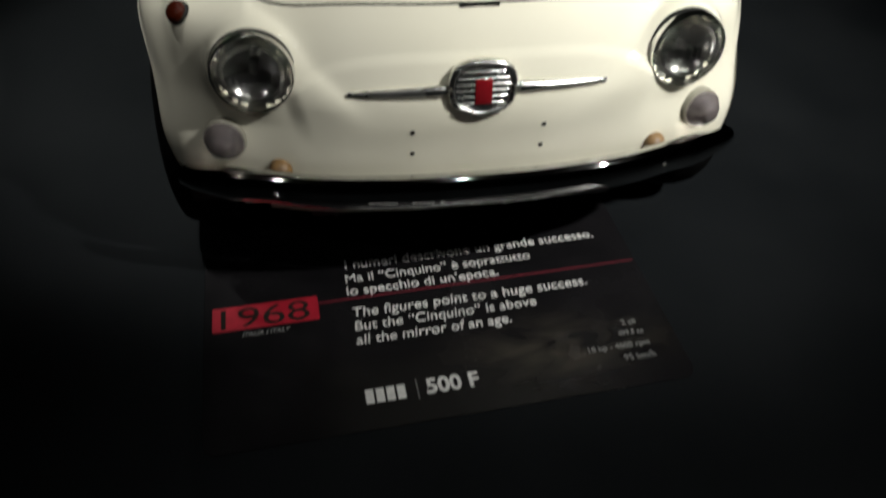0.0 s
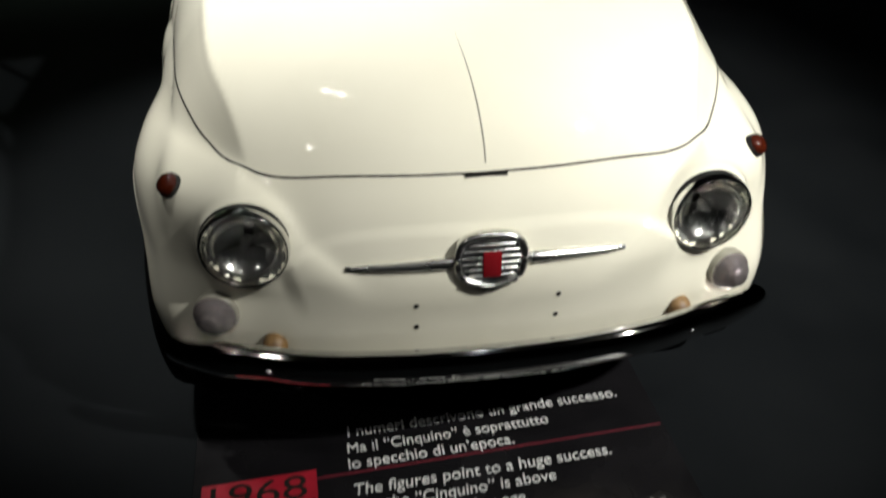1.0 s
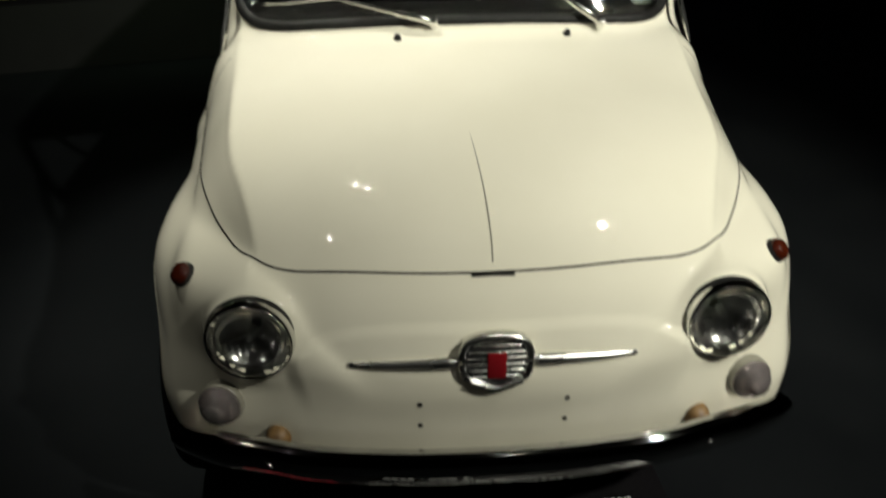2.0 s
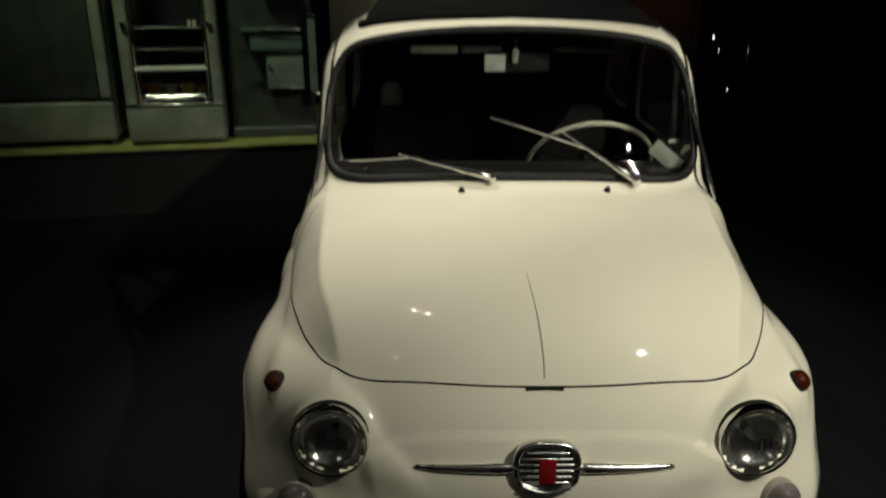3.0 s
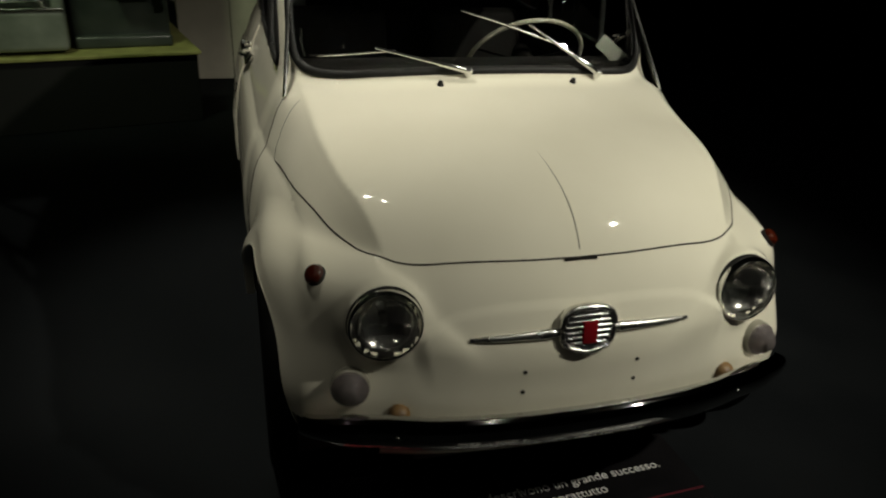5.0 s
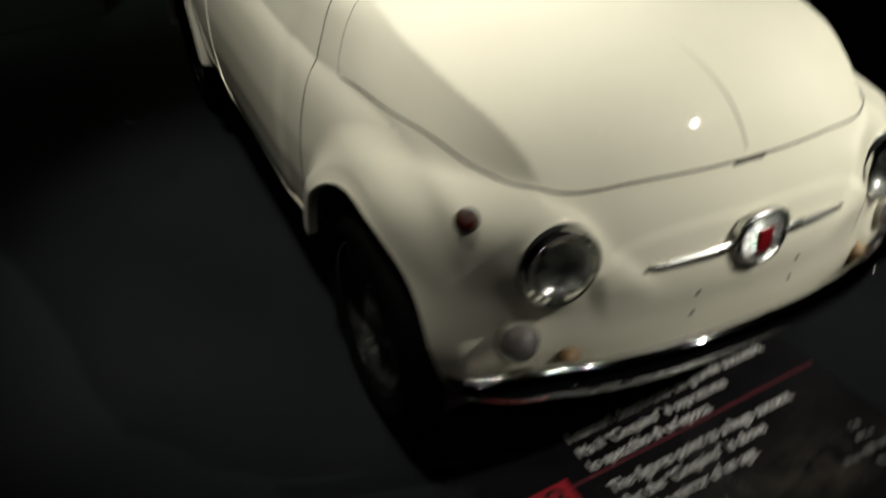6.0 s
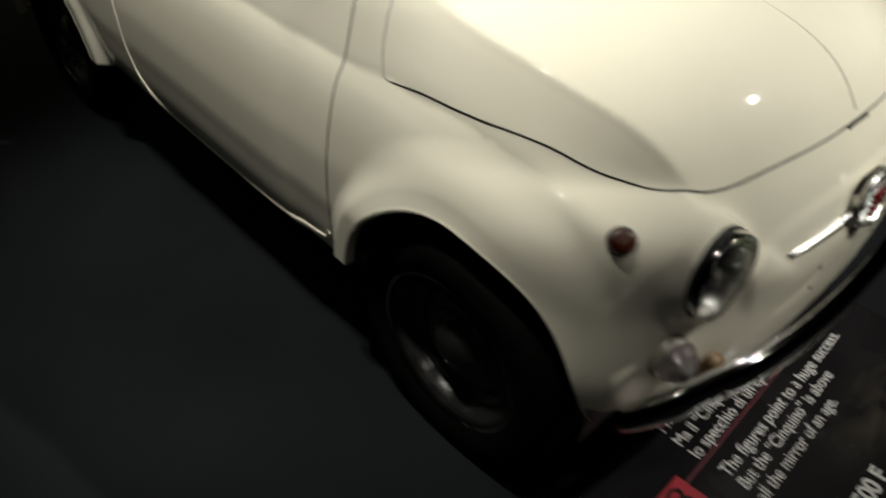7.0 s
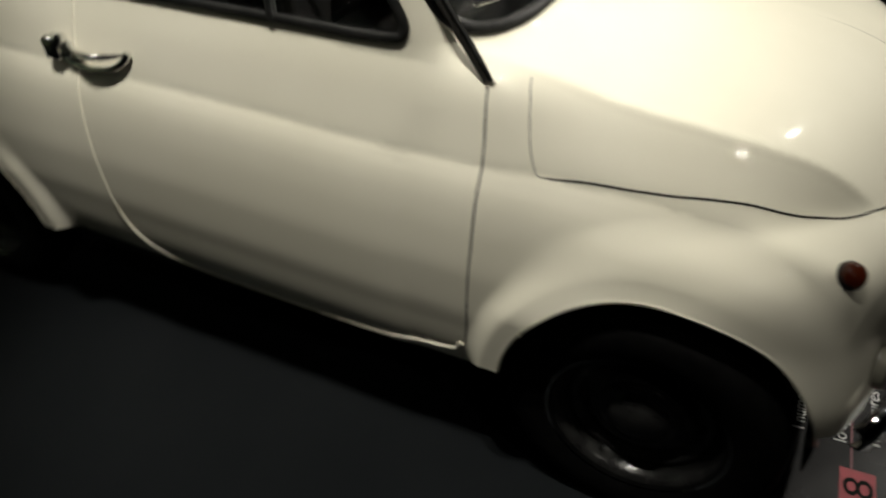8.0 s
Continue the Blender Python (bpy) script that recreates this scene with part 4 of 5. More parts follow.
# ---- door furniture ----
for sign in (-1, 1):
    y = np.linspace(1.50, 1.685, 16)
    z = np.interp(y, (1.50, 1.685), (0.803, 0.790))
    p = side_at(y, z, sign)
    bow = p + np.c_[sign * (0.010 + 0.028 * np.sin(np.clip((y - 1.49) / 0.15, 0, 1) * math.pi) ** 0.7), 0 * y, 0 * y]
    handle = part("door_handle", tube(bow, np.interp(y, (1.50, 1.53, 1.64, 1.685), (0.004, 0.0085, 0.0095, 0.012)), sides=12, flat=0.75), CHROME, doors[sign], "chrome pull handle")
    q = side_at([1.672], [0.784], sign)[0]
    part("escutcheon", lathe([(0.021, -0.004), (0.021, 0.004), (0.017, 0.010), (0.0, 0.012)], 24), CHROME, handle, "", facing_out(q, outwards(q[None])[0]))
    loop = flowing([(1.675, 0.786), (1.655, 0.770), (1.60, 0.761), (1.545, 0.768), (1.508, 0.786), (1.497, 0.803)], 5)
    low = side_at(loop[:, 0], loop[:, 1], sign)
    part("finger_guard", tube(low + np.c_[np.full(len(low), sign * 0.008), np.zeros(len(low)), np.zeros(len(low))], 0.0080, sides=10), CHROME, handle, "lower half of the handle loop")
    q = side_at([1.688], [0.792], sign)[0]
    part("latch_block", box((-0.020, -0.020, -0.022), (0.020, 0.020, 0.026), 0.009, 3, Matrix.Translation((q[0] + sign * 0.012, q[1], q[2]))), CHROME, handle, "chrome latch block with a push button")
    part("push_button", lathe([(0.011, 0.0), (0.011, 0.010), (0.008, 0.014), (0.0, 0.0155)], 20), CHROME, handle, "", Matrix.Translation((q[0] + sign * 0.020, q[1] - 0.022, q[2] + 0.020)) @ Matrix.Rotation(radians(60), 4, "X"))

# ---- cabin ----
bm = bmesh.new()
add_box(bm, (-0.50, 0.86, 0.70), (0.50, 1.00, 0.895), 0.03, 3)
part("dashboard", bm, VINYL, car, "dark painted dashboard under the screen")
part("cabin_floor", box((-0.54, 0.78, 0.25), (0.54, 2.0, 0.30), 0.01), VINYL, car)
part("bulkhead", box((-0.46, 0.80, 0.30), (0.46, 0.83, 0.84), 0.01), VINYL, car)
wheel_at = Matrix.Translation((0.285, 1.215, 0.832)) @ Matrix.Rotation(radians(-50), 4, "X") @ Matrix.Rotation(radians(180), 4, "X")
ring = np.array([(0.195 * math.cos(a), 0.195 * math.sin(a), 0) for a in np.linspace(0, math.tau, 64, endpoint=False)])
steering = part("steering_wheel", tube(ring, 0.0072, sides=12, closed=True), IVORY, car, "thin ivory steering wheel", wheel_at)
part("hub", lathe([(0.0, 0.022), (0.025, 0.020), (0.036, 0.008), (0.036, -0.03), (0.02, -0.06)], 30), VINYL, steering)
for a in (radians(20), radians(160)):
    part("spoke", tube([(0.03 * math.cos(a), 0.03 * math.sin(a), 0.0), (0.193 * math.cos(a), 0.193 * math.sin(a), 0)], 0.006, sides=8, flat=0.6), VINYL, steering)
part("column", tube([(0.285, 1.22, 0.79), (0.285, 0.95, 0.60)], 0.022, sides=14), VINYL, car, "dark steering column")
part("instrument_hood", box((0.235, 0.93, 0.840), (0.335, 1.00, 0.885), 0.02, 3), DULL, car, "dull ivory instrument cowl")
for sign in (-1, 1):
    seat = thing("seat", "dark vinyl front seat in the car", "seat")
    seat.parent = car
    part("cushion", box((sign * 0.27 - 0.20, 1.22, 0.36), (sign * 0.27 + 0.20, 1.66, 0.52), 0.045, 4), VINYL, seat)
    part("backrest", box((-0.20, -0.05, 0.0), (0.20, 0.05, 0.46), 0.045, 4, Matrix.Translation((sign * 0.27, 1.68, 0.48)) @ Matrix.Rotation(radians(-14), 4, "X")), VINYL, seat)
# added panel: keeps the lit inner body from showing through the windscreen
edge = [side_at([1.98], [z], 1)[0] for z in np.linspace(0.32, 0.88, 12)]
bm = bmesh.new()
line = [(p[0] - 0.03, p[2]) for p in edge] + [(0.03 - p[0], p[2]) for p in edge[::-1]]
front, back = [bm.verts.new((x, 1.98, z)) for x, z in line], [bm.verts.new((x, 2.0, z)) for x, z in line]
bm.faces.new(front)
bm.faces.new(back[::-1])
for i in range(len(line)):
    k = (i + 1) % len(line)
    bm.faces.new((front[i], back[i], back[k], front[k]))
part("rear_blocker", bm, VINYL, car, "added dark panel that hides the lit body sides behind the seats", smooth=False)
part("rear_bench", box((-0.48, 2.02, 0.40), (0.48, 2.14, 0.86), 0.04, 3), VINYL, car, "dark rear bench back")
for x0, x1, mat, label in ((-0.276, -0.141, DULL, "folded grey sun visor"), (-0.131, -0.016, DIM, "folded grey sun visor"), (0.135, 0.36, VINYL, "folded dark sun visor")):
    part("sun_visor", box((x0, -0.040, -0.011), (x1, 0.040, 0.011), 0.008, 3, Matrix.Translation((0, 1.085, 1.194)) @ Matrix.Rotation(radians(-4), 4, "X")), mat, car, label)
mirror = part("interior_mirror", box((-0.085, -0.014, -0.030), (0.105, 0.010, 0.030), 0.010, 3, Matrix.Translation((0.016, 1.055, 1.162)) @ Matrix.Rotation(radians(8), 4, "Z")), VINYL, car, "small interior mirror with a grey card on its back")
part("mirror_back", box((-0.088, -0.018, -0.025), (-0.028, -0.010, 0.022), 0.004, 2, Matrix.Translation((0.018, 1.055, 1.162)) @ Matrix.Rotation(radians(8), 4, "Z")), DULL, mirror, "grey card on the mirror's back")
part("mirror_stem", tube([(0.018, 1.035, 1.165), (0.020, 1.028, 1.195), (0.020, 1.03, 1.225)], (0.008, 0.010, 0.007), sides=10), DULL, mirror, "pale mirror stem")
# plain pale stand-in shape, no particular part of the car
part("rear_pale_shape", lathe([(0.0, 0.070), (0.030, 0.062), (0.046, 0.035), (0.050, 0.0), (0.046, -0.040), (0.030, -0.055), (0.0, -0.058)], 28), DULL, car, "pale rounded shape on the rear bench", Matrix.Translation((-0.393, 2.06, 0.915)))
stalk = flowing([(0.455, 0.93, 0.905), (0.458, 0.925, 0.945), (0.462, 0.92, 0.962)], 6)
part("indicator_stalk", tube(stalk, 0.004, sides=8), CHROME, car, "thin bright stalk by the dashboard's end")
part("stalk_cross", tube([(0.440, 0.918, 0.962), (0.486, 0.930, 0.966)], 0.004, sides=8), CHROME, car)
card = box((-0.050, -0.0015, -0.022), (0.050, 0.0015, 0.022), 0.001, 1, Matrix.Translation((0.430, 0.895, 0.925)) @ Matrix.Rotation(radians(38), 4, "Y"))
part("card", card, DULL, car, "pale card leaning on the dashboard")
part("vent_pull", tube(flowing([(-0.46, 0.90, 0.915), (-0.468, 0.905, 0.95), (-0.466, 0.91, 0.985)], 6), 0.0035, sides=8), CHROME, car, "thin chrome grab wire")


# ---- the hall ----
def slab(name, low, high, mat, label, category, bevel=0.0):
    bm = box(low, high, bevel)
    me = bpy.data.meshes.new(name)
    bm.to_mesh(me)
    bm.free()
    me.materials.append(mat)
    return tagged(new(name, me), label, category, "", "structure")


slab("floor", (-9, -7, -0.12), (9, 11, 0.0), FLOOR, "dark charcoal exhibition floor with a dull sheen", "floor")
slab("ceiling", (-9, -7, 4.6), (9, 11, 4.75), HALL, "black painted exhibition ceiling", "ceiling")
slab("wall_north", (-9, 10.8, 0), (9, 11, 4.6), HALL, "dark painted hall wall", "wall")
slab("wall_south", (-9, -7, 0), (9, -6.8, 4.6), HALL, "dark painted hall wall", "wall")
slab("wall_east", (8.8, -6.8, 0), (9, 10.8, 4.6), HALL, "dark painted hall wall", "wall")
slab("wall_west", (-9, -6.8, 0), (-8.8, 10.8, 4.6), HALL, "dark painted hall wall", "wall")

# ---- floor label ----
SIGN_AT = Matrix.Translation((-0.30, 0.040, 0.0)) @ Matrix.Rotation(radians(3.0), 4, "Z")
sign = thing("floor_label", "black printed floor label with white text and a red year box", "sign")
sign.matrix_basis = SIGN_AT


def film(name, outline, z, mat, label="", lift=0.0012):
    bm = bmesh.new()
    low = [bm.verts.new((x, y, z)) for x, y in outline]
    high = [bm.verts.new((x, y, z + lift)) for x, y in outline]
    bm.faces.new(high)
    bm.faces.new(low[::-1])
    for i in range(len(low)):
        bm.faces.new((low[i], low[(i + 1) % len(low)], high[(i + 1) % len(low)], high[i]))
    return part(name, bm, mat, sign, label, smooth=False)


def rounded(x0, y0, x1, y1, r):
    out = []
    for cx, cy, a0 in ((x1 - r, y1 - r, 0), (x0 + r, y1 - r, 90), (x0 + r, y0 + r, 180), (x1 - r, y0 + r, 270)):
        out += [(cx + r * math.cos(radians(a0 + 15 * k)), cy + r * math.sin(radians(a0 + 15 * k))) for k in range(7)]
    return out


def label_sheet():
    """The printed film: a thin sheet with round corners and a patch of fine wrinkles near one corner."""
    line = np.array(rounded(-0.285, -0.350, 0.722, 0.360, 0.030))
    xs, ys = np.linspace(-0.285, 0.722, 170), np.linspace(-0.350, 0.360, 150)
    gx, gy = np.meshgrid(xs, ys, indexing="ij")
    mx, my = 0.2185, 0.005
    px, py = np.abs(gx - mx) - 0.4735, np.abs(gy - my) - 0.325
    out = np.hypot(np.maximum(px, 0), np.maximum(py, 0))
    pull = np.where(out > 0.030, 0.030 / np.maximum(out, 1e-6), 1.0)
    gx = np.where((px > 0) & (py > 0), mx + np.sign(gx - mx) * (0.4735 + px * pull), gx)
    gy = np.where((px > 0) & (py > 0), my + np.sign(gy - my) * (0.325 + py * pull), gy)
    patch = np.exp(-((gx - 0.50) / 0.16) ** 2 - ((gy + 0.215) / 0.085) ** 2)
    wave = np.sin(130 * gy + 60 * gx + 2.2 * np.sin(31 * gx) + 1.7 * np.sin(27 * gy + 20 * gx)) + 0.7 * np.sin(70 * gy - 95 * gx + 2 * np.sin(23 * gx))
    high = 0.0035 - 0.0004 * patch * (1.6 + wave)
    bm = bmesh.new()
    v = [[bm.verts.new((gx[i, j], gy[i, j], high[i, j])) for j in range(150)] for i in range(170)]
    for i in range(169):
        for j in range(149):
            bm.faces.new((v[i][j], v[i + 1][j], v[i + 1][j + 1], v[i][j + 1]))
    edge = [v[i][0] for i in range(170)] + [v[169][j] for j in range(1, 150)] + [v[i][149] for i in range(168, -1, -1)] + [v[0][j] for j in range(148, 0, -1)]
    foot_ring = [bm.verts.new((q.co.x, q.co.y, 0.0004)) for q in edge]
    for i in range(len(edge)):
        k = (i + 1) % len(edge)
        bm.faces.new((edge[i], foot_ring[i], foot_ring[k], edge[k]))
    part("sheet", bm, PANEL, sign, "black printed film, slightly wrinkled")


label_sheet()
film("year_box", [(-0.268, -0.052), (-0.038, -0.052), (-0.038, 0.016), (-0.268, 0.016)], 0.0036, PRINT_RED, "red box")
film("rule", [(-0.038, -0.0085), (0.716, -0.0055), (0.716, -0.002), (-0.038, -0.0035)], 0.0036, PRINT_DULL, "thin dark red line")


def writing(text, x0, x1, y, mat, shear=0.0, bold=0.0, tall=0.0):
    """A line of text on the label, from x0 to x1 with its foot at y."""
    data = bpy.data.curves.new("text", "FONT")
    data.body, data.size, data.extrude, data.shear, data.offset = text, 0.05, 0.0002, shear, bold
    ob = new("text", data)
    bpy.context.view_layer.update()
    me = bpy.data.meshes.new_from_object(ob.evaluated_get(bpy.context.evaluated_depsgraph_get()))
    bpy.data.objects.remove(ob)
    co = np.array([v.co for v in me.vertices])
    k = (x1 - x0) / np.ptp(co[:, 0])
    ky = tall / np.ptp(co[:, 1]) if tall else k
    co = np.c_[(co[:, 0] - co[:, 0].min()) * k + x0, co[:, 1] * ky + y, np.where(co[:, 2] > 0, 0.0050, 0.0036)]
    me.vertices.foreach_set("co", co.ravel())
    me.materials.clear()
    me.materials.append(mat)
    me.update()
    return hang("text", me, sign)


def foot(px, py):
    """A floor place in the label's own axes."""
    return SIGN_AT.inverted() @ Vector((px, py, 0))


for text, a, b in (("I numeri descrivono un grande successo.", (-0.270, 0.124), (0.345, 0.168)), ("Ma il \u201cCinquino\u201d \u00e8 soprattutto", (-0.272, 0.083), (0.171, 0.112)),
                   ("lo specchio di un\u2019epoca.", (-0.271, 0.044), (0.084, 0.067)), ("The figures point to a huge success.", (-0.262, -0.021), (0.283, 0.012)),
                   ("But the \u201cCinquino\u201d is above", (-0.261, -0.058), (0.151, -0.036)), ("all the mirror of an age.", (-0.260, -0.097), (0.083, -0.078))):
    p, q = foot(*a), foot(*b)
    writing(text, p.x, q.x, (p.y + q.y) / 2, PRINT, 0.12 if a[1] < 0 else 0.0, 0.0)
writing("1968", -0.250, -0.059, -0.046, GAP, 0.0, 0.0, 0.056)
p, q = foot(-0.501, -0.042), foot(-0.399, -0.036)
writing("ITALIA | ITALY", p.x, q.x, p.y - 0.001, PRINT_GREY, 0.25)
p, q = foot(-0.128, -0.238), foot(-0.018, -0.233)
writing("500 F", p.x, q.x, p.y - 0.001, PRINT, 0.0, 0.0014)
p = foot(-0.252, -0.248)
for k in range(4):
    film("maker_bar", [(p.x + 0.0215 * k, p.y), (p.x + 0.0215 * k + 0.0165, p.y), (p.x + 0.0215 * k + 0.0165, p.y + 0.0335), (p.x + 0.0215 * k, p.y + 0.0335)], 0.0036, PRINT)
p = foot(-0.147, -0.250)
film("divider", [(p.x, p.y), (p.x + 0.002, p.y), (p.x + 0.002, p.y + 0.048), (p.x, p.y + 0.048)], 0.0036, PRINT_GREY)
for text, a, b in (("2 cil", (0.324, -0.117), (0.356, -0.120)), ("499.5 cc", (0.307, -0.145), (0.365, -0.148)), ("18 hp - 4600 rpm", (0.229, -0.184), (0.368, -0.179)), ("95 km/h", (0.300, -0.216), (0.370, -0.209))):
    p, q = foot(*a), foot(*b)
    writing(text, p.x, q.x, (p.y + q.y) / 2, PRINT_GREY, 0.0, 0.0)

# ---- display stage with old kitchen appliances ----
ENAMEL = grain(material("aged_enamel", (0.42, 0.44, 0.38), 0.35, 0.0, coat_weight=0.4), 6.0, ((0.15, 0.17, 0.14), (0.25, 0.27, 0.23)), rough=(0.28, 0.5))
STAGE = grain(material("stage_board", (0.42, 0.42, 0.14), 0.6), 9.0, ((0.22, 0.22, 0.07), (0.34, 0.34, 0.11)), rough=(0.5, 0.75))
PANELS = grain(material("beige_wall_panel", (0.5, 0.47, 0.38), 0.7), 4.0, ((0.44, 0.41, 0.33), (0.54, 0.50, 0.41)), rough=(0.6, 0.8), bump=0.1)
TEAL = material("green_glass", (0.55, 0.80, 0.72), 0.05, 0.0, transmission_weight=0.85, ior=1.45)
SMOKED = grain(material("smoked_panel", (0.012, 0.015, 0.014), 0.3), 8.0, ((0.026, 0.034, 0.029), (0.046, 0.056, 0.048)), rough=(0.25, 0.45))
GREENISH = grain(material("dull_green_enamel", (0.12, 0.16, 0.13), 0.4), 7.0, ((0.09, 0.12, 0.10), (0.14, 0.18, 0.15)), rough=(0.3, 0.5))
BROWN = grain(material("brown_board", (0.16, 0.06, 0.025), 0.6), 5.0, ((0.11, 0.04, 0.016), (0.20, 0.08, 0.035)), rough=(0.5, 0.7))
SCREEN = material("blue_screen", (0.05, 0.06, 0.08), 0.3, 0.0)
SCREEN.node_tree.nodes["Principled BSDF"].inputs["Emission Color"].default_value = (0.55, 0.72, 1.0, 1)
SCREEN.node_tree.nodes["Principled BSDF"].inputs["Emission Strength"].default_value = 1.2
STAGE_AT = Matrix.Translation((-1.55, 3.44, 0.0)) @ Matrix.Rotation(radians(12.0), 4, "Z")
stage = thing("stage", "low dark display stage with a pale lit top edge", "platform")
stage.matrix_basis = STAGE_AT
part("base", box((-3.2, 0.02, 0.0), (0.72, 1.6, 0.405), 0.005), STAGE_BLACK, stage, "black stage front", smooth=False)
part("deck", box((-3.22, 0.0, 0.405), (0.74, 1.62, 0.425), 0.004), STAGE, stage, "pale deck board", smooth=False)


def fridge(x, width, tall, depth, label, build):
    """An old appliance with a round-edged case, standing on the stage."""
    f = thing("refrigerator" if "refrigerator" in label else "display_cabinet", label, "refrigerator" if "refrigerator" in label else "cabinet", group="appliances on the stage")
    f.matrix_basis = STAGE_AT @ Matrix.Translation((x, 0.10, 0.425))
    build(f, width, tall, depth)
    return f


def closed_case(f, w, h, d):
    part("case", box((-w / 2, 0.06, 0.03), (w / 2, d, h), 0.05, 5), ENAMEL, f)
    part("door", box((-w / 2 + 0.004, 0.0, 0.290), (w / 2 - 0.075, 0.075, h - 0.05), 0.012, 3), SMOKED, f, "dark smoked door, shut")
    part("door_frame", box((w / 2 - 0.073, -0.012, 0.285), (w / 2 - 0.004, 0.075, h - 0.05), 0.025, 5), ENAMEL, f, "pale rounded door edge")
    part("lower_door", box((-w / 2 + 0.004, 0.0, 0.035), (w / 2 - 0.004, 0.075, 0.278), 0.03, 5), ENAMEL, f, "pale enamel plinth door")
    part("trim", box((-w / 2 + 0.02, -0.006, 0.905), (w / 2 - 0.08, 0.01, 0.912), 0.002), CHROME, f)
    part("catch", box((w / 2 - 0.20, -0.012, 0.888), (w / 2 - 0.17, 0.004, 0.898), 0.003), CHROME, f)
    part("lower_trim", box((w / 2 - 0.18, -0.004, 0.280), (w / 2 - 0.02, 0.03, 0.287), 0.002), CHROME, f)
    for sx in (-1, 1):
        part("foot", box((sx * (w / 2 - 0.08) - 0.02, 0.08, 0.0), (sx * (w / 2 - 0.08) + 0.02, 0.14, 0.035), 0.006), RUBBER, f)


def open_case(f, w, h, d):
    t = 0.075
    part("side", box((-w / 2, 0.0, 0.02), (-w / 2 + t, d, h), 0.03, 4), ENAMEL, f)
    part("side", box((w / 2 - t, 0.0, 0.02), (w / 2, d, h), 0.03, 4), ENAMEL, f)
    part("top", box((-w / 2 + 0.01, 0.0, h - 0.1), (w / 2 - 0.01, d, h), 0.03, 4), ENAMEL, f)
    part("back", box((-w / 2 + 0.02, d - 0.04, 0.02), (w / 2 - 0.02, d - 0.005, h - 0.02), 0.004), DARK, f)
    part("lower_door", box((-w / 2 + 0.004, -0.045, 0.02), (w / 2 - 0.004, d - 0.06, 0.245), 0.03, 5), ENAMEL, f, "pale enamel lower flap")
    part("flap_edge", box((-w / 2 + 0.01, -0.052, 0.240), (w / 2 - 0.01, 0.0, 0.256), 0.006, 3), CHROME, f, "bright upper edge of the flap")
    part("inner_frame", tube(flowing([(-w / 2 + 0.09, -0.01, h - 0.14), (-w / 2 + 0.09, -0.01, 0.36), (-w / 2 + 0.14, -0.012, 0.300), (0, -0.012, 0.292), (w / 2 - 0.14, -0.012, 0.300), (w / 2 - 0.09, -0.01, 0.36), (w / 2 - 0.09, -0.01, h - 0.14)], 8), 0.012, sides=10), CHROME, f, "rounded chrome surround")
    part("inner_tray", box((-w / 2 + 0.10, 0.04, 0.30), (w / 2 - 0.10, d - 0.08, 0.43), 0.02, 3), GLASS, f, "clear crisper tray")
    part("tray_lip", box((-w / 2 + 0.085, -0.030, 0.450), (w / 2 - 0.085, 0.05, 0.470), 0.004), PRINT, f, "white shelf lip")
    for z in (0.565, 0.690):
        part("shelf", box((-w / 2 + 0.09, 0.12, z), (w / 2 - 0.09, d - 0.06, z + 0.006), 0.002), DARK, f, "dark glass shelf")
        part("shelf_rail", tube([(-w / 2 + 0.09, 0.12, z), (w / 2 - 0.09, 0.12, z)], 0.0018, sides=6), DARK, f)
    for x in (0.115, 0.145):
        part("cup", lathe([(0.010, 0.0), (0.013, 0.02), (0.014, 0.035), (0.012, 0.035)], 16), PALE, f, "tiny pale cup", Matrix.Translation((x, 0.16, 0.696)))
    for x, r, mat in ((-0.13, 0.055, BROWN), (-0.03, 0.045, DULL), (0.07, 0.050, TAN), (0.145, 0.035, BROWN)):
        part("bowl", lathe([(0.0, 0.0), (r * 0.5, 0.002), (r * 0.85, r * 0.5), (r, r * 1.0), (r * 0.92, r * 0.98), (r * 0.6, r * 0.4), (0.0, r * 0.25)], 24), mat, f, "small dim bowl in the tray", Matrix.Translation((x, 0.17, 0.432)) @ Matrix.Translation((0, -0.05, -0.125)))
    for sx in (-1, 1):
        part("hinge", box((sx * (w / 2 - 0.05) - 0.014, -0.03, 0.70), (sx * (w / 2 - 0.05) + 0.014, 0.01, 0.735), 0.006, 2), CHROME, f)


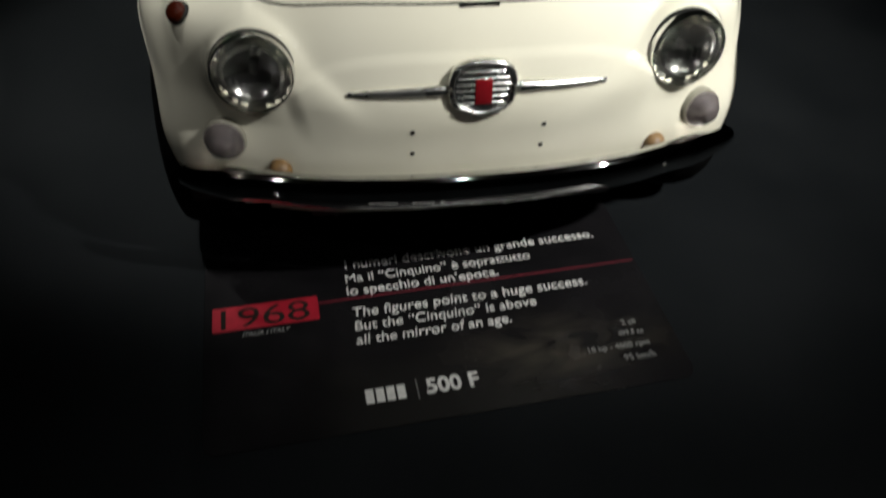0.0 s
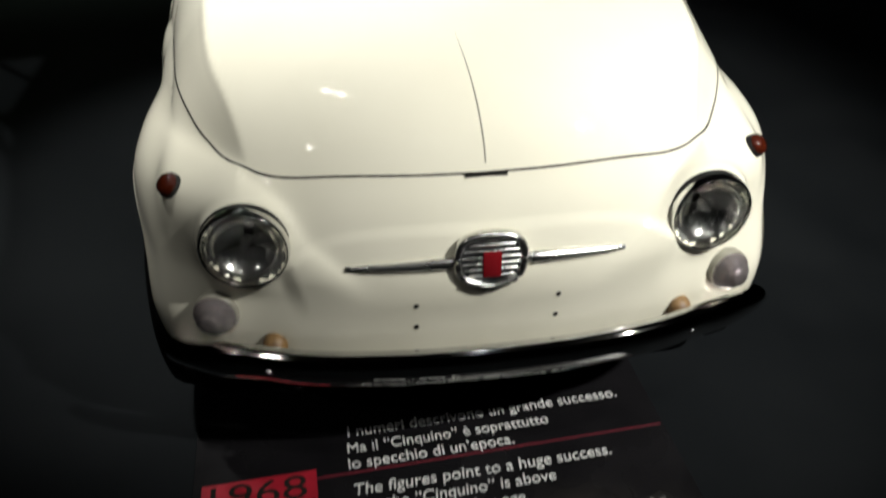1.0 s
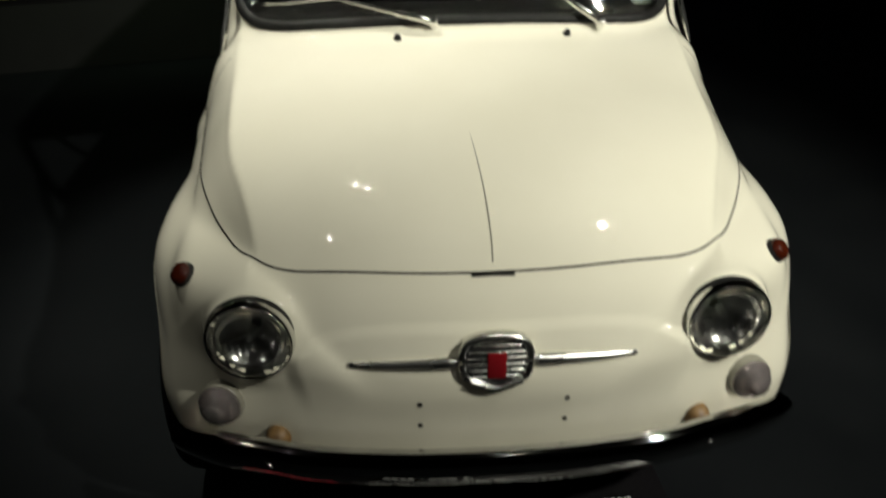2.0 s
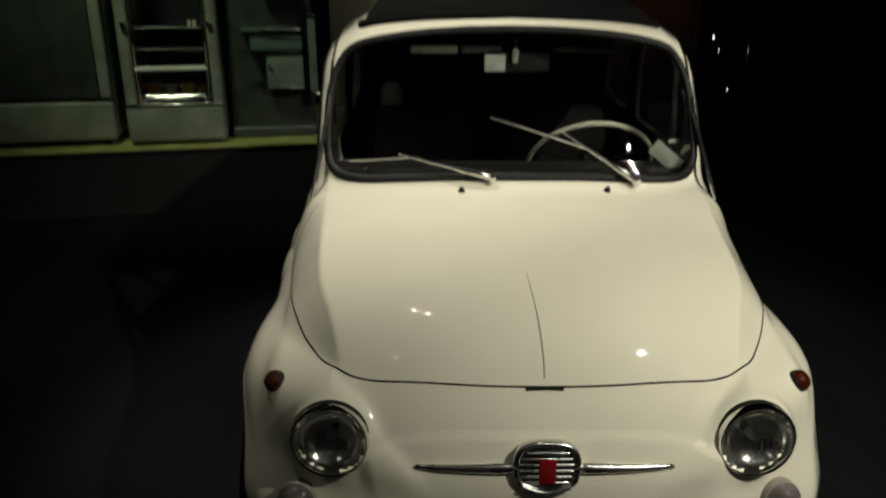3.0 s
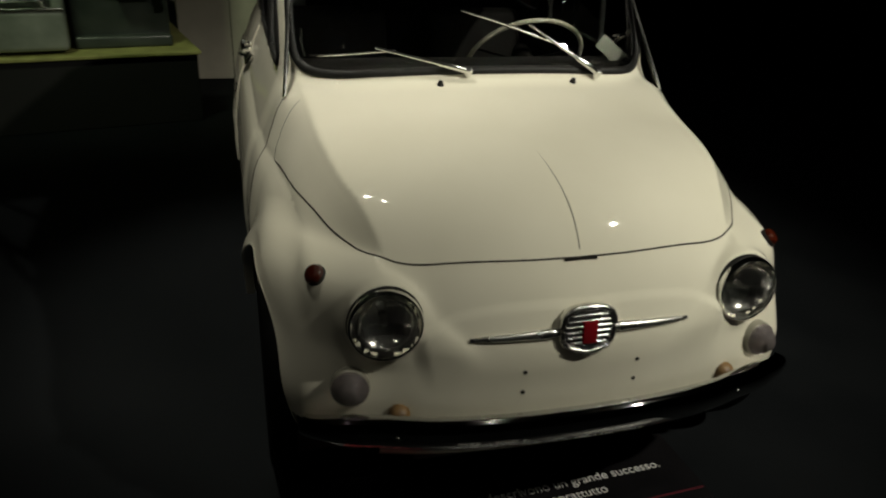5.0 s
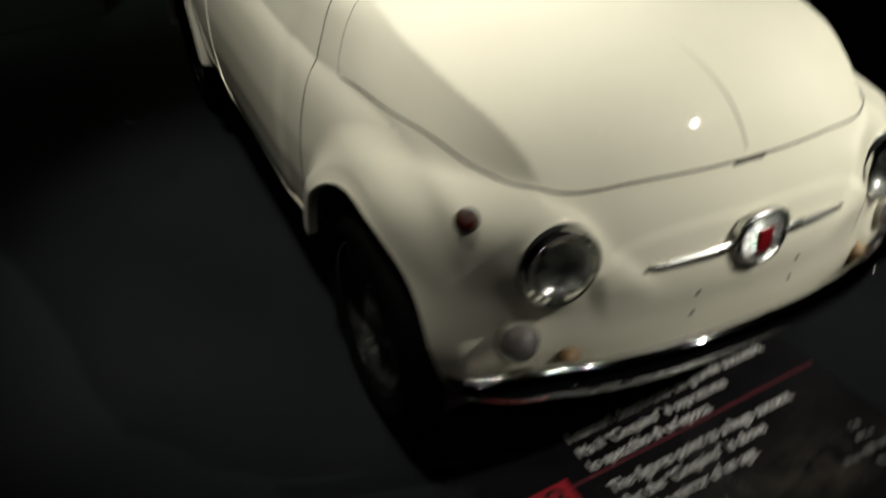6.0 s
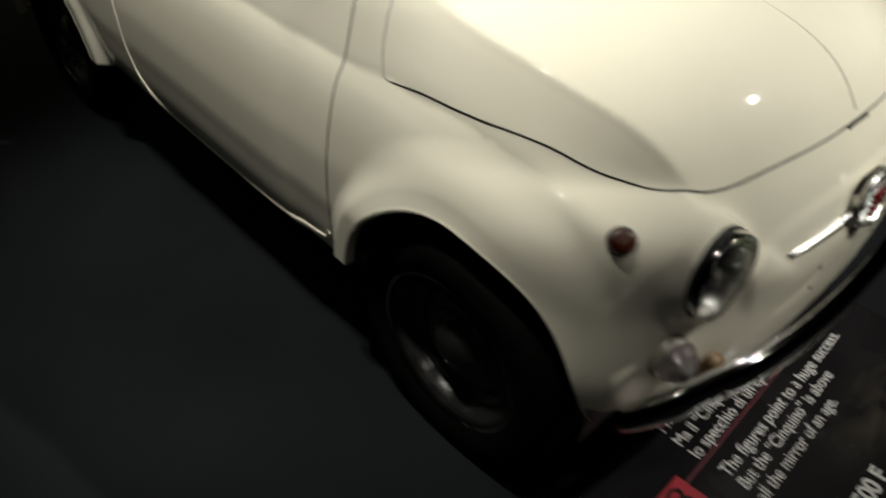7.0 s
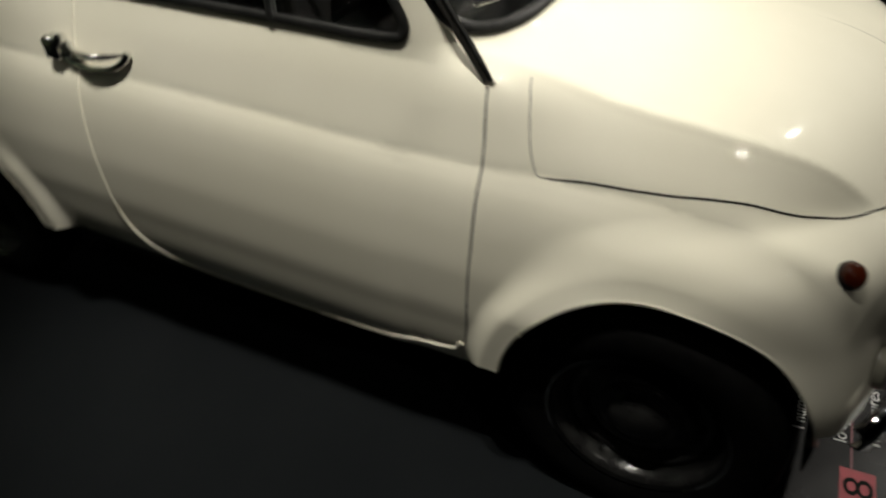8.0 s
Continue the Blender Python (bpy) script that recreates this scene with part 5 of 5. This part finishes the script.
def glass_case(f, w, h, d):
    part("case", box((-w / 2, 0.16, 0.02), (w / 2, d, h), 0.02, 3), SMOKED, f, "dark green-black case")
    part("skirt", box((-w / 2, 0.10, 0.0), (w / 2, 0.34, 0.07), 0.015, 3), SMOKED, f)
    part("drawer", box((-0.03, 0.03, 0.315), (0.20, 0.17, 0.520), 0.012, 3), GREENISH, f, "dull green drawer front")
    part("knob", lathe([(0.0, 0.022), (0.011, 0.020), (0.013, 0.010), (0.007, 0.0)], 18), CHROME, f, "", Matrix.Translation((-0.005, 0.03, 0.455)) @ Matrix.Rotation(radians(90), 4, "X"))
    part("tray", box((-0.12, 0.03, 0.555), (0.20, 0.17, 0.640), 0.008, 3), TEAL, f, "green glass tray")
    part("tray_lip", box((0.02, 0.018, 0.628), (0.18, 0.032, 0.634), 0.002), CHROME, f)
    part("shelf", box((-0.17, 0.0, 0.672), (0.20, 0.17, 0.684), 0.003), TEAL, f, "green glass shelf")
    part("shelf_lip", box((-0.05, -0.008, 0.675), (0.19, 0.002, 0.685), 0.002), TRIM, f)
    part("rail", box((-0.20, 0.01, 0.545), (0.175, 0.03, 0.551), 0.002), STEEL, f)
    part("drawer_lip", box((0.05, 0.016, 0.318), (0.20, 0.03, 0.325), 0.002), TRIM, f)
    part("door_post", box((0.235, -0.01, 0.30), (0.285, 0.03, 0.74), 0.012, 3), GREENISH, f, "slim pale green door post")
    part("door_foot", box((0.245, -0.018, 0.270), (0.295, 0.03, 0.296), 0.008, 2), CHROME, f)
    part("post_cap", box((0.235, -0.012, 0.742), (0.285, 0.03, 0.775), 0.008, 2), DARK, f)
    part("lamp_bowl", lathe([(0.0, 0.0), (0.07, 0.005), (0.105, 0.022), (0.115, 0.060), (0.112, 0.060), (0.0, 0.03)], 32), PRINT, f, "round white bowl", Matrix.Translation((0.03, 0.02, 0.958)))
    part("bowl_shelf", box((-0.20, 0.09, 0.945), (0.20, 0.17, 0.957), 0.004), SMOKED, f)


fridge(-1.00, 0.80, 1.75, 0.66, "large pale enamel refrigerator, shut, on the display stage", closed_case)
fridge(-0.245, 0.585, 1.70, 0.62, "pale enamel refrigerator, open and dark inside, on the stage", open_case)
fridge(0.345, 0.54, 1.60, 0.60, "green-tinted glass display cabinet with shelves on the stage", glass_case)

# ---- far side of the hall ----
board = thing("panelled_wall", "beige panelled partition wall behind the car", "wall", kind="structure")
board.matrix_basis = Matrix.Translation((0, 4.75, 0))
for i, x in enumerate(np.arange(-1.02, 0.5, 0.375)):
    for k, z in enumerate((0.0, 0.66, 1.325, 1.99)):
        part("panel", box((x + 0.003, 0.0, z + 0.003), (x + 0.372, 0.03, z + 0.66), 0.003, 1), PANELS, board, smooth=False)
part("backing", box((-1.02, 0.032, 0.0), (0.48, 0.10, 2.65)), HALL, board, smooth=False)

glazed = thing("window_1", "narrow lit window frame with grey panes", "window", kind="structure")
glazed.matrix_basis = Matrix.Translation((0.56, 6.0, 0))
part("window_frame", box((-0.17, 0.0, 1.25), (-0.13, 0.05, 2.1), 0.006), HALL, glazed)
part("window_frame", box((0.13, 0.0, 1.25), (0.17, 0.05, 2.1), 0.006), HALL, glazed)
part("pane", box((-0.13, 0.02, 1.30), (0.13, 0.03, 2.1), 0.002), PALE, glazed, "pale grey pane")
part("wall", box((-0.30, 0.06, 0.0), (0.9, 0.12, 2.6), 0.002), HALL, glazed)
poster = thing("poster", "pale poster with a round dial picture on the far wall", "poster")
poster.matrix_basis = Matrix.Translation((1.06, 6.046, 1.62))
part("sheet", box((-0.28, 0.0, -0.25), (0.28, 0.015, 0.35), 0.002), PALE, poster)
part("dial", tube([(0.085 * math.cos(a) - 0.02, -0.005, 0.085 * math.sin(a) - 0.15) for a in np.linspace(0, math.tau, 40, endpoint=False)], 0.012, sides=8, closed=True), DARK, poster, "dark ring")
part("dial_middle", box((-0.05, -0.006, -0.18), (0.01, 0.0, -0.12), 0.01, 2), PRINT_GREY, poster)
brown = thing("screen_wall", "tall brown wooden board standing on the floor", "board")
brown.matrix_basis = Matrix.Translation((1.80, 6.05, 0))
part("board", box((-0.44, 0.0, 0.0), (0.44, 0.05, 2.4), 0.006), BROWN, brown)
monitor = thing("monitor", "small glowing bluish screen on a dark post", "screen")
monitor.matrix_basis = Matrix.Translation((2.74, 6.0, 0))
part("display", box((-0.14, -0.004, 1.54), (0.14, 0.0, 1.75), 0.001), SCREEN, monitor, "glowing bluish display")
part("casing", box((-0.16, 0.002, 1.52), (0.16, 0.04, 1.77), 0.008), DARK, monitor)
part("post", box((-0.03, 0.01, 0.0), (0.03, 0.05, 1.53), 0.006), DARK, monitor)

PILOT = material("pilot_light", (0.9, 0.9, 0.85), 0.3)
PILOT.node_tree.nodes["Principled BSDF"].inputs["Emission Color"].default_value = (1.0, 0.97, 0.85, 1)
PILOT.node_tree.nodes["Principled BSDF"].inputs["Emission Strength"].default_value = 2.5
for x, z, r in ((2.03, 1.48, 0.006), (2.22, 0.94, 0.009), (2.28, 0.83, 0.006), (2.54, 0.83, 0.004), (2.40, 0.49, 0.005)):
    pilot = thing("pilot_lamp", "tiny glowing lamp on a thin dark post", "lamp", (x, 5.6, 0.0), group="tiny lamps in the dark hall")
    part("bulb", lathe([(0.0, r), (r * 0.7, r * 0.7), (r, 0.0), (r * 0.7, -r * 0.7), (0.0, -r)], 12, Matrix.Translation((0, 0, z))), PILOT, pilot, "glowing bulb")
    part("post", tube([(0, 0.004, 0.0), (0, 0.004, z - r)], 0.004, sides=6), STAGE_BLACK, pilot, "thin black post")
